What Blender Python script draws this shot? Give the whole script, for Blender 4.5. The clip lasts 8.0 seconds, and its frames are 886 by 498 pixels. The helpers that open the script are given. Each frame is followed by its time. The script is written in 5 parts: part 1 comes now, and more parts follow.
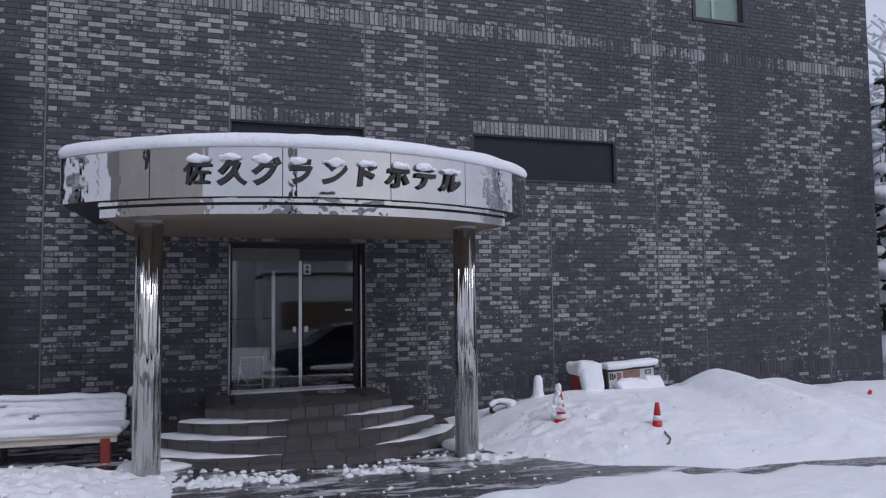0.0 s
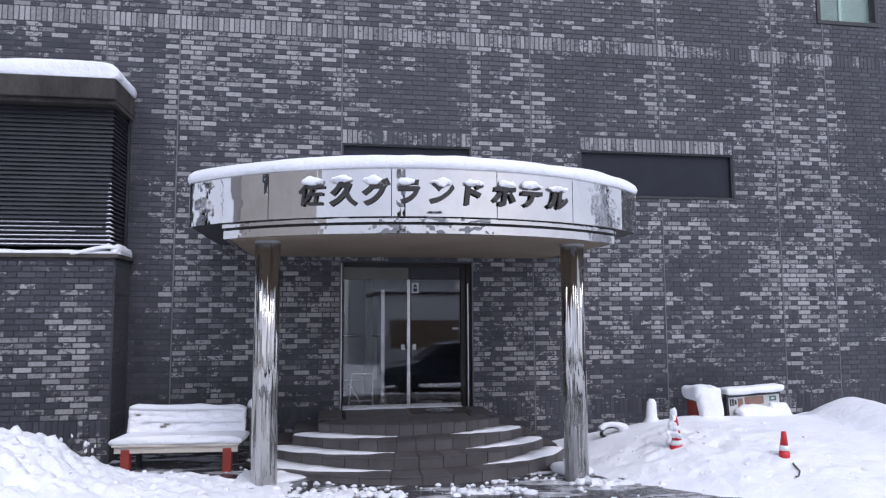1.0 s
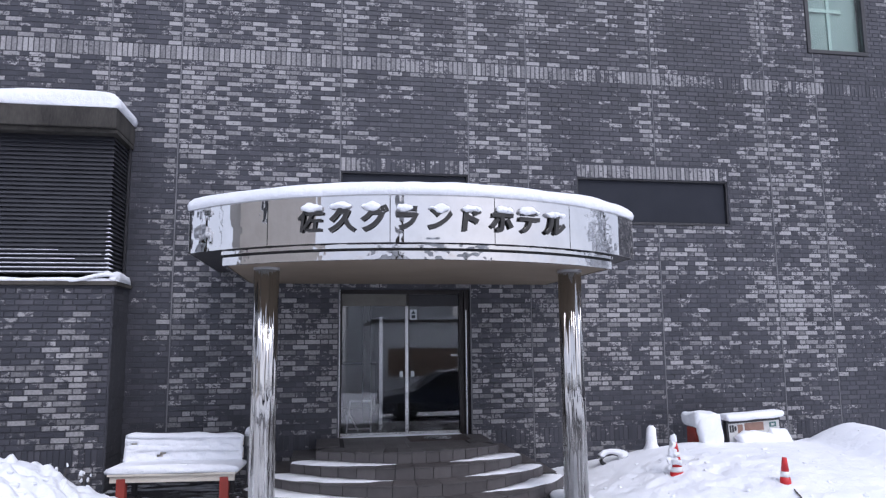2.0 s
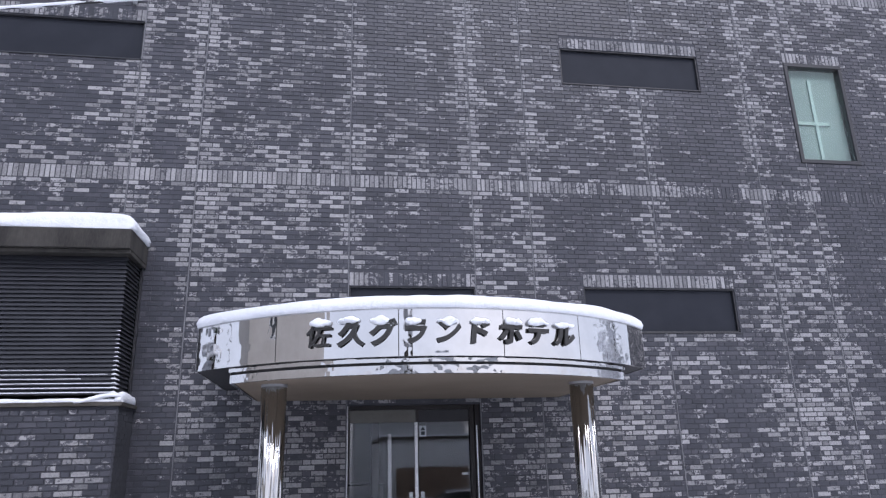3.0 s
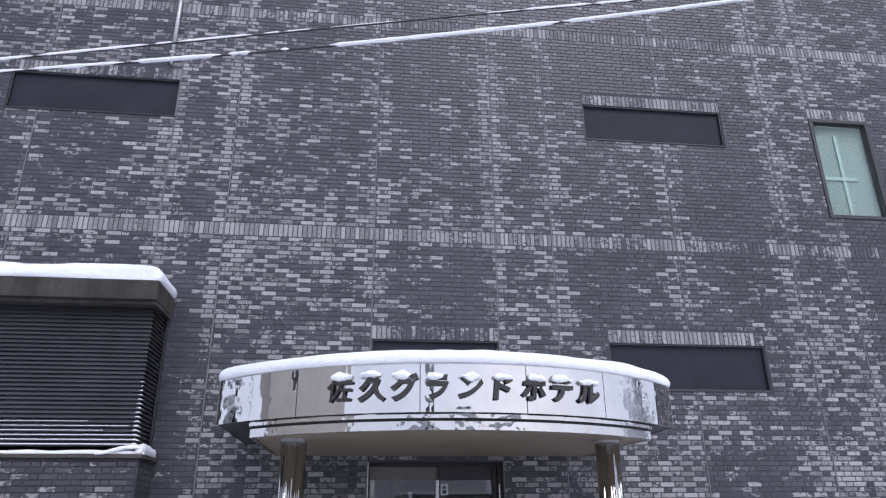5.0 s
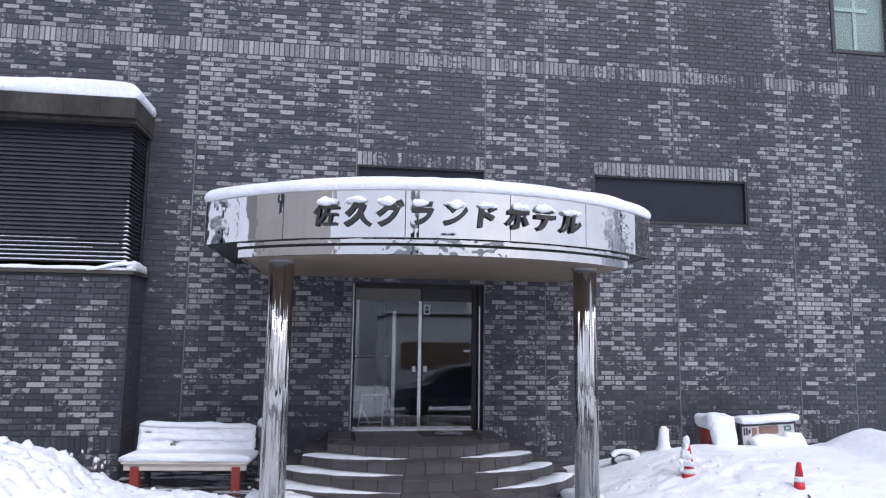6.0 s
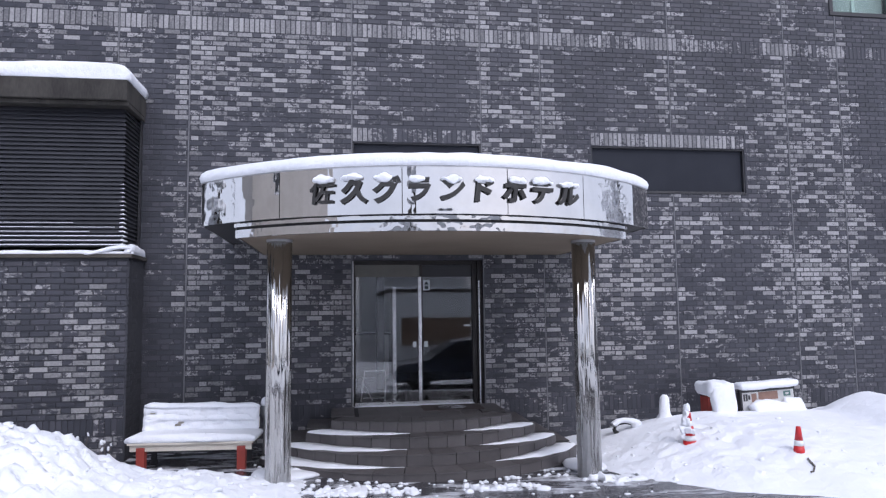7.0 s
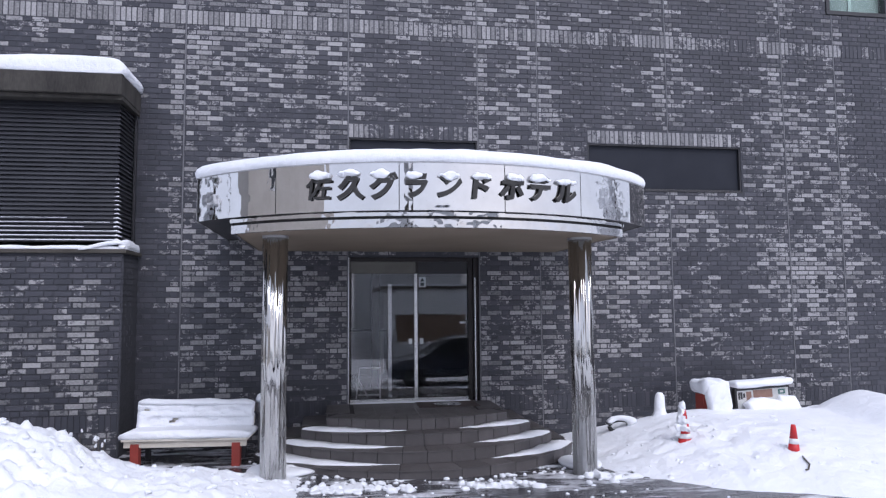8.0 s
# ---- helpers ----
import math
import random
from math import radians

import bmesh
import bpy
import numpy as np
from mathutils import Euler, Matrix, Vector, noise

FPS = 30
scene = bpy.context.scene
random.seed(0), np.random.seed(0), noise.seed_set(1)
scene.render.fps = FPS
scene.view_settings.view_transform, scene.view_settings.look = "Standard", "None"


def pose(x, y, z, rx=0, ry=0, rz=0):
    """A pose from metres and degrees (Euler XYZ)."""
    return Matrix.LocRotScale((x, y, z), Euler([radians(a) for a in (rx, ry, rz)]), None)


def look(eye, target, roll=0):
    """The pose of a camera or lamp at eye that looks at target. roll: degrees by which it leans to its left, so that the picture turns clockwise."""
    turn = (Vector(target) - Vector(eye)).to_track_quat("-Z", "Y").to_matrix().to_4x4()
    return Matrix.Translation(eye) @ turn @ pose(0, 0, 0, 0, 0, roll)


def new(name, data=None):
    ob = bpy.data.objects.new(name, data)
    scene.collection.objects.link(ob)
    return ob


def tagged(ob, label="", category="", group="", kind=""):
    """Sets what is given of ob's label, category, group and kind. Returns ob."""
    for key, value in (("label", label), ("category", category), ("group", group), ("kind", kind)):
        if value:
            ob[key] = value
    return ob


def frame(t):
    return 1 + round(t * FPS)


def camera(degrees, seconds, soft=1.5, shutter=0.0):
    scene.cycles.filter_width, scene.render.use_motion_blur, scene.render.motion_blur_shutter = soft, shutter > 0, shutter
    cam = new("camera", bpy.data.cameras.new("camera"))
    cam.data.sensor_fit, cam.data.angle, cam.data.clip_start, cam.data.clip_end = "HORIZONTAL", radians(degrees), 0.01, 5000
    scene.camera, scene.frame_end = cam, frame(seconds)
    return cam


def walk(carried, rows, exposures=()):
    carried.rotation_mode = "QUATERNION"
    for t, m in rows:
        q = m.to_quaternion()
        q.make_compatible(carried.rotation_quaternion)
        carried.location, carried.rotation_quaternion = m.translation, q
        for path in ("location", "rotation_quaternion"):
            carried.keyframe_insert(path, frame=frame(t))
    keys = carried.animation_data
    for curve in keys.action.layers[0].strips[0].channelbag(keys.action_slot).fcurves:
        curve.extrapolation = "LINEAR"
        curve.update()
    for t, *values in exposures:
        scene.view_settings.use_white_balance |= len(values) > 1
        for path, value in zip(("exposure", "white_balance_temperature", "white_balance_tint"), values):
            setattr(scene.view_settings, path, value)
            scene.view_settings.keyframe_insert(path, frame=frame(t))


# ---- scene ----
# ---- the camera and its walk ----
cam = camera(65.46, 8.0, soft=1.28)


def aim(x, y, z, yaw, pitch, roll):
    """The camera's pose from its place and degrees to the left, up and of roll."""
    a, b = radians(yaw), radians(pitch)
    eye = Vector((x, y, z))
    return look(eye, eye + Vector((-math.sin(a) * math.cos(b), math.cos(a) * math.cos(b), math.sin(b))), roll)


ROWS = [
    (0.0, -0.505, -10.007, 1.881, -18.12, 3.38, -0.67),
    (0.1, -0.504, -10.004, 1.881, -16.05, 3.67, -0.64),
    (0.2, -0.504, -10.001, 1.881, -14.46, 3.83, -0.61),
    (0.3, -0.503, -9.998, 1.881, -12.99, 4.04, -0.59),
    (0.4, -0.502, -9.995, 1.881, -11.85, 4.26, -0.55),
    (0.5, -0.501, -9.993, 1.881, -10.88, 4.50, -0.53),
    (0.6, -0.501, -9.994, 1.879, -10.16, 4.61, -0.47),
    (0.8, -0.501, -9.996, 1.875, -9.38, 4.83, -0.38),
    (1.0, -0.501, -9.998, 1.871, -9.26, 5.07, -0.27),
    (1.2, -0.505, -10.008, 1.859, -9.54, 5.22, -0.36),
    (2.3, -0.516, -10.031, 1.842, -9.40, 9.78, -0.61),
    (2.5, -0.518, -10.032, 1.843, -9.32, 11.93, -0.76),
    (3.0, -0.532, -10.054, 1.839, -9.08, 16.76, -1.53),
    (3.5, -0.539, -10.074, 1.840, -8.20, 20.69, -1.99),
    (4.0, -0.536, -10.095, 1.842, -7.41, 23.34, -1.71),
    (4.2, -0.526, -10.082, 1.846, -7.09, 23.76, -1.45),
    (5.3, -0.513, -10.046, 1.857, -7.54, 17.04, 0.46),
    (5.5, -0.518, -10.031, 1.858, -7.96, 13.05, 1.09),
    (6.0, -0.514, -10.013, 1.862, -8.26, 6.94, 0.77),
    (6.5, -0.511, -10.007, 1.865, -8.35, 5.88, -0.25),
    (7.0, -0.508, -10.003, 1.867, -8.39, 4.86, -0.71),
    (7.5, -0.513, -9.996, 1.870, -8.57, 4.18, -0.74),
    (8.0, -0.526, -9.978, 1.867, -8.83, 4.61, -0.47),
]
EXPOSURES = [(t, e, 5900, 17) for t, e in ((0.0, -0.28), (0.2, -0.08), (0.5, 0.22), (1.0, 0.45), (2.5, 0.55), (3.5, 0.6), (5.5, 0.55), (6.0, 0.57), (8.0, 0.5))]
walk(cam, [(t, aim(*row)) for t, *row in ROWS], EXPOSURES)

# ---- world and light: a bright overcast winter day ----
world = bpy.data.worlds.new("overcast_sky")
scene.world = world
world.use_nodes = True
wn, wl = world.node_tree.nodes, world.node_tree.links
sky = wn.new("ShaderNodeTexSky")
sky.sky_type, sky.sun_disc = "NISHITA", False
sky.sun_elevation, sky.sun_rotation = radians(38), radians(150)
sky.air_density, sky.dust_density, sky.ozone_density = 1.0, 3.0, 1.0
cloud = wn.new("ShaderNodeMix")
cloud.data_type = "RGBA"
cloud.inputs[0].default_value = 0.8
cloud.inputs[7].default_value = (7.6, 8.0, 8.9, 1)
wl.new(sky.outputs[0], cloud.inputs[6])
wl.new(cloud.outputs[2], wn["Background"].inputs[0])
wn["Background"].inputs[1].default_value = 0.1

sun = new("sun", bpy.data.lights.new("sun", "SUN"))
sun.data.energy, sun.data.angle, sun.data.color = 1.0, radians(25), (1.0, 0.97, 0.93)
sun.matrix_world = look((8, -20, 26), (0, 0, 0))


# ---- materials ----
def material(name, rough=0.6, metal=0.0):
    m = bpy.data.materials.new(name)
    m.use_nodes = True
    p = m.node_tree.nodes["Principled BSDF"]
    p.inputs["Roughness"].default_value, p.inputs["Metallic"].default_value = rough, metal
    return m, m.node_tree.nodes, m.node_tree.links, p


def noise_of(n, l, size, detail=4.0, stretch=(1, 1, 1), rough=0.55):
    """A noise texture whose features are about `size` metres."""
    tc, mp, nz = n.new("ShaderNodeNewGeometry"), n.new("ShaderNodeMapping"), n.new("ShaderNodeTexNoise")
    mp.inputs["Scale"].default_value = tuple(s / size for s in stretch)
    nz.inputs["Scale"].default_value, nz.inputs["Detail"].default_value = 1.0, detail
    nz.inputs["Roughness"].default_value = rough
    l.new(tc.outputs["Position"], mp.inputs[0])
    l.new(mp.outputs[0], nz.inputs["Vector"])
    return nz.outputs["Fac"]


def ramp(n, l, fac, stops):
    r = n.new("ShaderNodeValToRGB")
    while len(r.color_ramp.elements) < len(stops):
        r.color_ramp.elements.new(0.5)
    for e, (at, c) in zip(r.color_ramp.elements, stops):
        e.position, e.color = at, (*c, 1) if len(c) == 3 else c
    l.new(fac, r.inputs[0])
    return r.outputs[0]


def grey(v):
    return (v, v, v)


def mix(n, l, fac, a, b, how="MIX"):
    x = n.new("ShaderNodeMix")
    x.data_type, x.blend_type = "RGBA", how
    for s, v in ((0, fac), (6, a), (7, b)):
        if isinstance(v, bpy.types.NodeSocket):
            l.new(v, x.inputs[s])
        else:
            x.inputs[s].default_value = v if s == 0 else (*v, 1)
    return x.outputs[2]


def calc(n, l, how, a, b, clamp=False):
    x = n.new("ShaderNodeMath")
    x.operation, x.use_clamp = how, clamp
    for s, v in ((0, a), (1, b)):
        if isinstance(v, bpy.types.NodeSocket):
            l.new(v, x.inputs[s])
        else:
            x.inputs[s].default_value = v
    return x.outputs[0]


def bump(n, l, p, height, strength=0.3, distance=0.01):
    b = n.new("ShaderNodeBump")
    b.inputs["Strength"].default_value, b.inputs["Distance"].default_value = strength, distance
    l.new(height, b.inputs["Height"])
    l.new(b.outputs[0], p.inputs["Normal"])


def two_scale(name, a, b, size_a, size_b, rough=0.6, metal=0.0, relief=0.2, depth=0.005, vary=0.0, stretch=(1, 1, 1)):
    """A surface between two colours at a coarse and a fine scale, with fine relief; vary: change from object to object."""
    m, n, l, p = material(name, rough, metal)
    coarse, fine = noise_of(n, l, size_a, 3, stretch=stretch), noise_of(n, l, size_b, 5, stretch=stretch)
    f = calc(n, l, "ADD", calc(n, l, "MULTIPLY", coarse, 0.6), calc(n, l, "MULTIPLY", fine, 0.4))
    col = ramp(n, l, f, ((0.32, a), (0.68, b)))
    if vary:
        oi = n.new("ShaderNodeObjectInfo")
        v = calc(n, l, "ADD", calc(n, l, "MULTIPLY", oi.outputs["Random"], 2 * vary), 1 - vary)
        col = mix(n, l, 1.0, col, v, "MULTIPLY")
    l.new(col, p.inputs["Base Color"])
    r = ramp(n, l, fine, ((0.3, grey(max(rough - 0.1, 0))), (0.7, grey(min(rough + 0.1, 1)))))
    l.new(r, p.inputs["Roughness"])
    bump(n, l, p, fine, relief, depth)
    return m


def brick_material():
    """Dark glazed clay brick; "pale" on each brick says how far lime bloom covers it, "tone" is its own shade."""
    m, n, l, p = material("dark_brick", 0.55)
    pale, tone = n.new("ShaderNodeAttribute"), n.new("ShaderNodeAttribute")
    pale.attribute_name, tone.attribute_name = "pale", "tone"
    tc = noise_of(n, l, 0.075, 6, stretch=(1, 1, 1.5), rough=0.7)
    cloudy = noise_of(n, l, 0.9, 3)
    base = ramp(n, l, tone.outputs["Fac"], ((0.0, (0.025, 0.026, 0.034)), (0.55, (0.038, 0.039, 0.050)), (1.0, (0.056, 0.055, 0.066))))
    haze = calc(n, l, "MULTIPLY", calc(n, l, "SUBTRACT", cloudy, 0.36, True), 0.34)
    base = mix(n, l, haze, base, (0.19, 0.195, 0.22))
    patch = noise_of(n, l, 0.34, 5, stretch=(0.85, 1, 1.15), rough=0.62)
    rag = calc(n, l, "ADD", calc(n, l, "MULTIPLY", calc(n, l, "SUBTRACT", patch, 0.5), 1.5), calc(n, l, "MULTIPLY", calc(n, l, "SUBTRACT", tc, 0.5), 2.7))
    cover = ramp(n, l, calc(n, l, "ADD", pale.outputs["Fac"], rag), ((0.44, grey(0)), (0.56, grey(1))))
    chalk = calc(n, l, "ADD", calc(n, l, "MULTIPLY", noise_of(n, l, 0.03, 4), 0.65), calc(n, l, "MULTIPLY", tone.outputs["Fac"], 0.4))
    bloom = ramp(n, l, chalk, ((0.3, (0.135, 0.134, 0.140)), (0.75, (0.365, 0.357, 0.36))))
    l.new(mix(n, l, cover, base, bloom), p.inputs["Base Color"])
    l.new(ramp(n, l, cover, ((0, grey(0.45)), (1, grey(0.85)))), p.inputs["Roughness"])
    bump(n, l, p, noise_of(n, l, 0.012, 4), 0.25, 0.004)
    return m


def snow_material():
    m, n, l, p = material("fresh_snow", 0.75)
    lumps, grain = noise_of(n, l, 0.09, 6), noise_of(n, l, 0.012, 3)
    l.new(ramp(n, l, noise_of(n, l, 0.6, 3), ((0.3, (0.79, 0.81, 0.845)), (0.7, (0.87, 0.88, 0.91)))), p.inputs["Base Color"])
    h = calc(n, l, "ADD", lumps, calc(n, l, "MULTIPLY", grain, 0.15))
    bump(n, l, p, h, 0.65, 0.035)
    p.inputs["Specular IOR Level"].default_value = 0.25
    return m


def steel_material(name, rough, wave, waviness, tint=(0.66, 0.66, 0.67), stretch=(1, 1, 1)):
    """Polished stainless sheet, a little wavy."""
    m, n, l, p = material(name, rough, 1.0)
    l.new(ramp(n, l, noise_of(n, l, 0.3, 5), ((0.35, tuple(0.9 * c for c in tint)), (0.65, tint))), p.inputs["Base Color"])
    bump(n, l, p, noise_of(n, l, wave, 2, stretch=stretch), waviness, 0.02)
    return m


def column_material():
    """Polished steel with rime that thickens towards the foot in upright streaks; its paleness also paints in mirrored
    snow.
    """
    m, n, l, p = material("column_steel_with_frost_and_shine", 0.08, 1.0)
    tc, sep = n.new("ShaderNodeTexCoord"), n.new("ShaderNodeSeparateXYZ")
    l.new(tc.outputs["Object"], sep.inputs[0])
    streak = noise_of(n, l, 0.10, 5, stretch=(1, 1, 0.07), rough=0.55)
    low = calc(n, l, "MULTIPLY", calc(n, l, "SUBTRACT", 1.15, sep.outputs[2]), 0.26)
    rime_and_shine = ramp(n, l, calc(n, l, "ADD", streak, low), ((0.52, grey(0)), (0.78, grey(0.45))))
    frost_and_snow_shine = ramp(n, l, noise_of(n, l, 0.04, 5), ((0.3, (0.6, 0.61, 0.63)), (0.7, (0.82, 0.83, 0.85))))
    l.new(mix(n, l, rime_and_shine, (0.5, 0.49, 0.47), frost_and_snow_shine), p.inputs["Base Color"])
    l.new(calc(n, l, "SUBTRACT", 1.0, rime_and_shine), p.inputs["Metallic"])
    l.new(ramp(n, l, rime_and_shine, ((0, grey(0.07)), (1, grey(0.7)))), p.inputs["Roughness"])
    bump(n, l, p, noise_of(n, l, 0.085, 2, stretch=(1, 1, 0.06)), 0.9, 0.11)
    return m


def ground_material():
    """Wet asphalt with trodden slush and ice; towards the street packed snow lies over it."""
    m, n, l, p = material("wet_asphalt_with_slush", 0.5)
    slush = noise_of(n, l, 0.35, 7, stretch=(0.45, 1.6, 1), rough=0.68)
    fine = noise_of(n, l, 0.05, 5)
    cover = ramp(n, l, slush, ((0.5, grey(0)), (0.62, grey(1))))
    wet = ramp(n, l, noise_of(n, l, 0.02, 3), ((0.3, (0.035, 0.035, 0.04)), (0.7, (0.075, 0.073, 0.08))))
    white = ramp(n, l, fine, ((0.3, (0.42, 0.43, 0.47)), (0.7, (0.8, 0.81, 0.84))))
    l.new(mix(n, l, cover, wet, white), p.inputs["Base Color"])
    l.new(ramp(n, l, cover, ((0, grey(0.12)), (1, grey(0.7)))), p.inputs["Roughness"])
    bump(n, l, p, calc(n, l, "ADD", slush, calc(n, l, "MULTIPLY", fine, 0.3)), 0.5, 0.03)
    return m


def glass_material(name, tint=(1, 1, 1), rough=0.0):
    m, n, l, p = material(name, rough)
    p.inputs["Base Color"].default_value = (*tint, 1)
    p.inputs["Transmission Weight"].default_value = 1.0
    p.inputs["IOR"].default_value = 1.75
    return m


BRICK = brick_material()
SNOW = snow_material()
GROUND = ground_material()
MORTAR = two_scale("dark_mortar", (0.042, 0.043, 0.052), (0.068, 0.069, 0.08), 0.5, 0.02, 0.9, relief=0.3)
CAULK = two_scale("pale_joint_sealant", (0.11, 0.11, 0.12), (0.22, 0.22, 0.23), 0.3, 0.01, 0.8)
FASCIA = steel_material("mirror_steel_sheet", 0.025, 0.34, 0.34, (0.625, 0.615, 0.605))
RING_STEEL = steel_material("mirror_steel_trim", 0.04, 0.2, 0.6, (0.6, 0.59, 0.58))
COLUMN = column_material()
GROOVE = two_scale("black_gasket", (0.008, 0.008, 0.009), (0.02, 0.02, 0.02), 0.2, 0.01, 0.5)
SOFFIT = two_scale("brown_soffit_board", (0.185, 0.145, 0.105), (0.25, 0.2, 0.15), 0.8, 0.03, 0.7, relief=0.1)
CONCRETE = two_scale("weathered_concrete", (0.028, 0.025, 0.02), (0.10, 0.09, 0.077), 0.35, 0.03, 0.85, relief=0.4, stretch=(1, 1, 0.4))
BLACK_METAL = two_scale("black_painted_metal", (0.018, 0.018, 0.021), (0.036, 0.036, 0.04), 0.4, 0.01, 0.38, relief=0.05)
PANEL = two_scale("dark_blue_grey_panel", (0.020, 0.022, 0.029), (0.031, 0.034, 0.043), 0.6, 0.02, 0.6, relief=0.05)
PANEL.node_tree.nodes["Principled BSDF"].inputs["Specular IOR Level"].default_value = 0.15
STEP_TILE = two_scale("grey_step_tile", (0.066, 0.060, 0.061), (0.108, 0.099, 0.099), 0.25, 0.012, 0.5, relief=0.2, vary=0.18)
GROUT = two_scale("dark_grout", (0.03, 0.03, 0.03), (0.05, 0.05, 0.05), 0.2, 0.01, 0.9)
ALU = two_scale("brushed_aluminium", (0.6, 0.6, 0.6), (0.75, 0.75, 0.75), 0.3, 0.01, 0.3, 0.9, relief=0.05)
DARK_FRAME = two_scale("dark_bronze_frame", (0.02, 0.018, 0.017), (0.035, 0.03, 0.028), 0.3, 0.01, 0.35, 0.4, relief=0.05)
LETTER = two_scale("dark_letter_metal", (0.025, 0.024, 0.024), (0.05, 0.048, 0.045), 0.2, 0.01, 0.45, 0.3, relief=0.05)
GLASS = glass_material("clear_glass")
DULL_GLASS = glass_material("dull_window_glass", (0.9, 1.0, 0.97))
DULL_GLASS.node_tree.nodes["Principled BSDF"].inputs["IOR"].default_value = 1.28
RED_PAINT = two_scale("red_painted_wood", (0.22, 0.03, 0.02), (0.32, 0.05, 0.035), 0.2, 0.015, 0.55, relief=0.2)
CREAM_PAINT = two_scale("cream_painted_wood", (0.55, 0.5, 0.42), (0.72, 0.67, 0.58), 0.25, 0.015, 0.6, relief=0.2)
CONE_RED = two_scale("red_cone_plastic", (0.45, 0.015, 0.02), (0.6, 0.03, 0.03), 0.1, 0.01, 0.45, relief=0.05)
CONE_WHITE = two_scale("white_reflective_band", (0.7, 0.7, 0.7), (0.82, 0.82, 0.82), 0.1, 0.01, 0.35, relief=0.05)
WIRE = two_scale("black_cable", (0.012, 0.012, 0.012), (0.025, 0.025, 0.025), 0.3, 0.01, 0.6)
BARK_DRY = two_scale("dry_twig_bark", (0.08, 0.07, 0.06), (0.16, 0.14, 0.12), 0.05, 0.01, 0.85)
GALV = two_scale("galvanised_steel", (0.35, 0.36, 0.37), (0.5, 0.5, 0.51), 0.2, 0.02, 0.45, 0.7, relief=0.1)


# ---- building blocks ----
def mesh_of(bm, name, mat, smooth=False):
    me = bpy.data.meshes.new(name)
    bm.normal_update()
    bm.to_mesh(me)
    bm.free()
    if mat:
        me.materials.append(mat)
    if smooth:
        me.polygons.foreach_set("use_smooth", [True] * len(me.polygons))
    return me


def thing(name, label, category, x=0, y=0, z=0, group="", kind="", rz=0):
    ob = new(name)
    ob.matrix_world = pose(x, y, z, 0, 0, rz)
    ob.empty_display_size = 0.1
    return tagged(ob, label, category, group, kind)


def part(name, bm, mat, parent=None, label="", smooth=False):
    """Links a bmesh as one mesh object under a thing or part, in the parent's own coordinates."""
    ob = new(name, mesh_of(bm, name, mat, smooth))
    ob.parent = parent
    return tagged(ob, label)


def box(x0, x1, y0, y1, z0, z1, bevel=0.0, bm=None):
    b = bm or bmesh.new()
    vs = [b.verts.new((x, y, z)) for x in (x0, x1) for y in (y0, y1) for z in (z0, z1)]
    fs = [b.faces.new([vs[i] for i in q]) for q in ((0, 1, 3, 2), (4, 6, 7, 5), (0, 4, 5, 1), (2, 3, 7, 6), (0, 2, 6, 4), (1, 5, 7, 3))]
    if bevel:
        es = list({e for f in fs for e in f.edges})
        bmesh.ops.bevel(b, geom=es, offset=bevel, segments=2, profile=0.5, affect="EDGES")
    return b


def tube(points, radius, sides=10, bm=None, taper=1.0, caps=True):
    """A tube along points; radius may be a list."""
    b = bm or bmesh.new()
    pts = [Vector(p) for p in points]
    rads = radius if isinstance(radius, (list, tuple)) else [radius * (1 + (taper - 1) * i / max(1, len(pts) - 1)) for i in range(len(pts))]
    rings = []
    for i, p in enumerate(pts):
        d = (pts[min(i + 1, len(pts) - 1)] - pts[max(i - 1, 0)]).normalized()
        u = d.cross(Vector((0, 0, 1)) if abs(d.z) < 0.9 else Vector((1, 0, 0))).normalized()
        v = d.cross(u)
        rings.append([b.verts.new(p + rads[i] * (math.cos(a) * u + math.sin(a) * v)) for a in (2 * math.pi * k / sides for k in range(sides))])
    for r, s in zip(rings, rings[1:]):
        for k in range(sides):
            b.faces.new((r[k], r[(k + 1) % sides], s[(k + 1) % sides], s[k]))
    if caps:
        b.faces.new(rings[0][::-1])
        b.faces.new(rings[-1])
    return b


def lathe(profile, sides=24, bm=None):
    """A turned body: rows of (radius, z)."""
    b = bm or bmesh.new()
    rings = [[b.verts.new((r * math.cos(2 * math.pi * k / sides), r * math.sin(2 * math.pi * k / sides), z)) for k in range(sides)] for r, z in profile]
    for r, s in zip(rings, rings[1:]):
        for k in range(sides):
            b.faces.new((r[k], r[(k + 1) % sides], s[(k + 1) % sides], s[k]))
    b.faces.new(rings[0][::-1])
    b.faces.new(rings[-1])
    return b


def extrude_outline(pts, z0, z1, bm=None):
    """A prism over a plan outline (counter-clockwise)."""
    b = bm or bmesh.new()
    lo, hi = [b.verts.new((x, y, z0)) for x, y in pts], [b.verts.new((x, y, z1)) for x, y in pts]
    n = len(pts)
    for i in range(n):
        b.faces.new((lo[i], lo[(i + 1) % n], hi[(i + 1) % n], hi[i]))
    b.faces.new(lo[::-1])
    b.faces.new(hi)
    return b


def ribbon(outer, inner, z0, z1, bm=None):
    """A closed strip between two plan curves of as many points, from z0 to z1."""
    b = bm or bmesh.new()
    rows = [[b.verts.new((x, y, z)) for x, y in line] for line, z in ((outer, z0), (outer, z1), (inner, z1), (inner, z0))]
    n = len(outer)
    for i in range(n - 1):
        for j in range(4):
            r, s = rows[j], rows[(j + 1) % 4]
            b.faces.new((r[i], r[i + 1], s[i + 1], s[i]))
    b.faces.new([r[0] for r in rows][::-1])
    b.faces.new([r[-1] for r in rows])
    return b


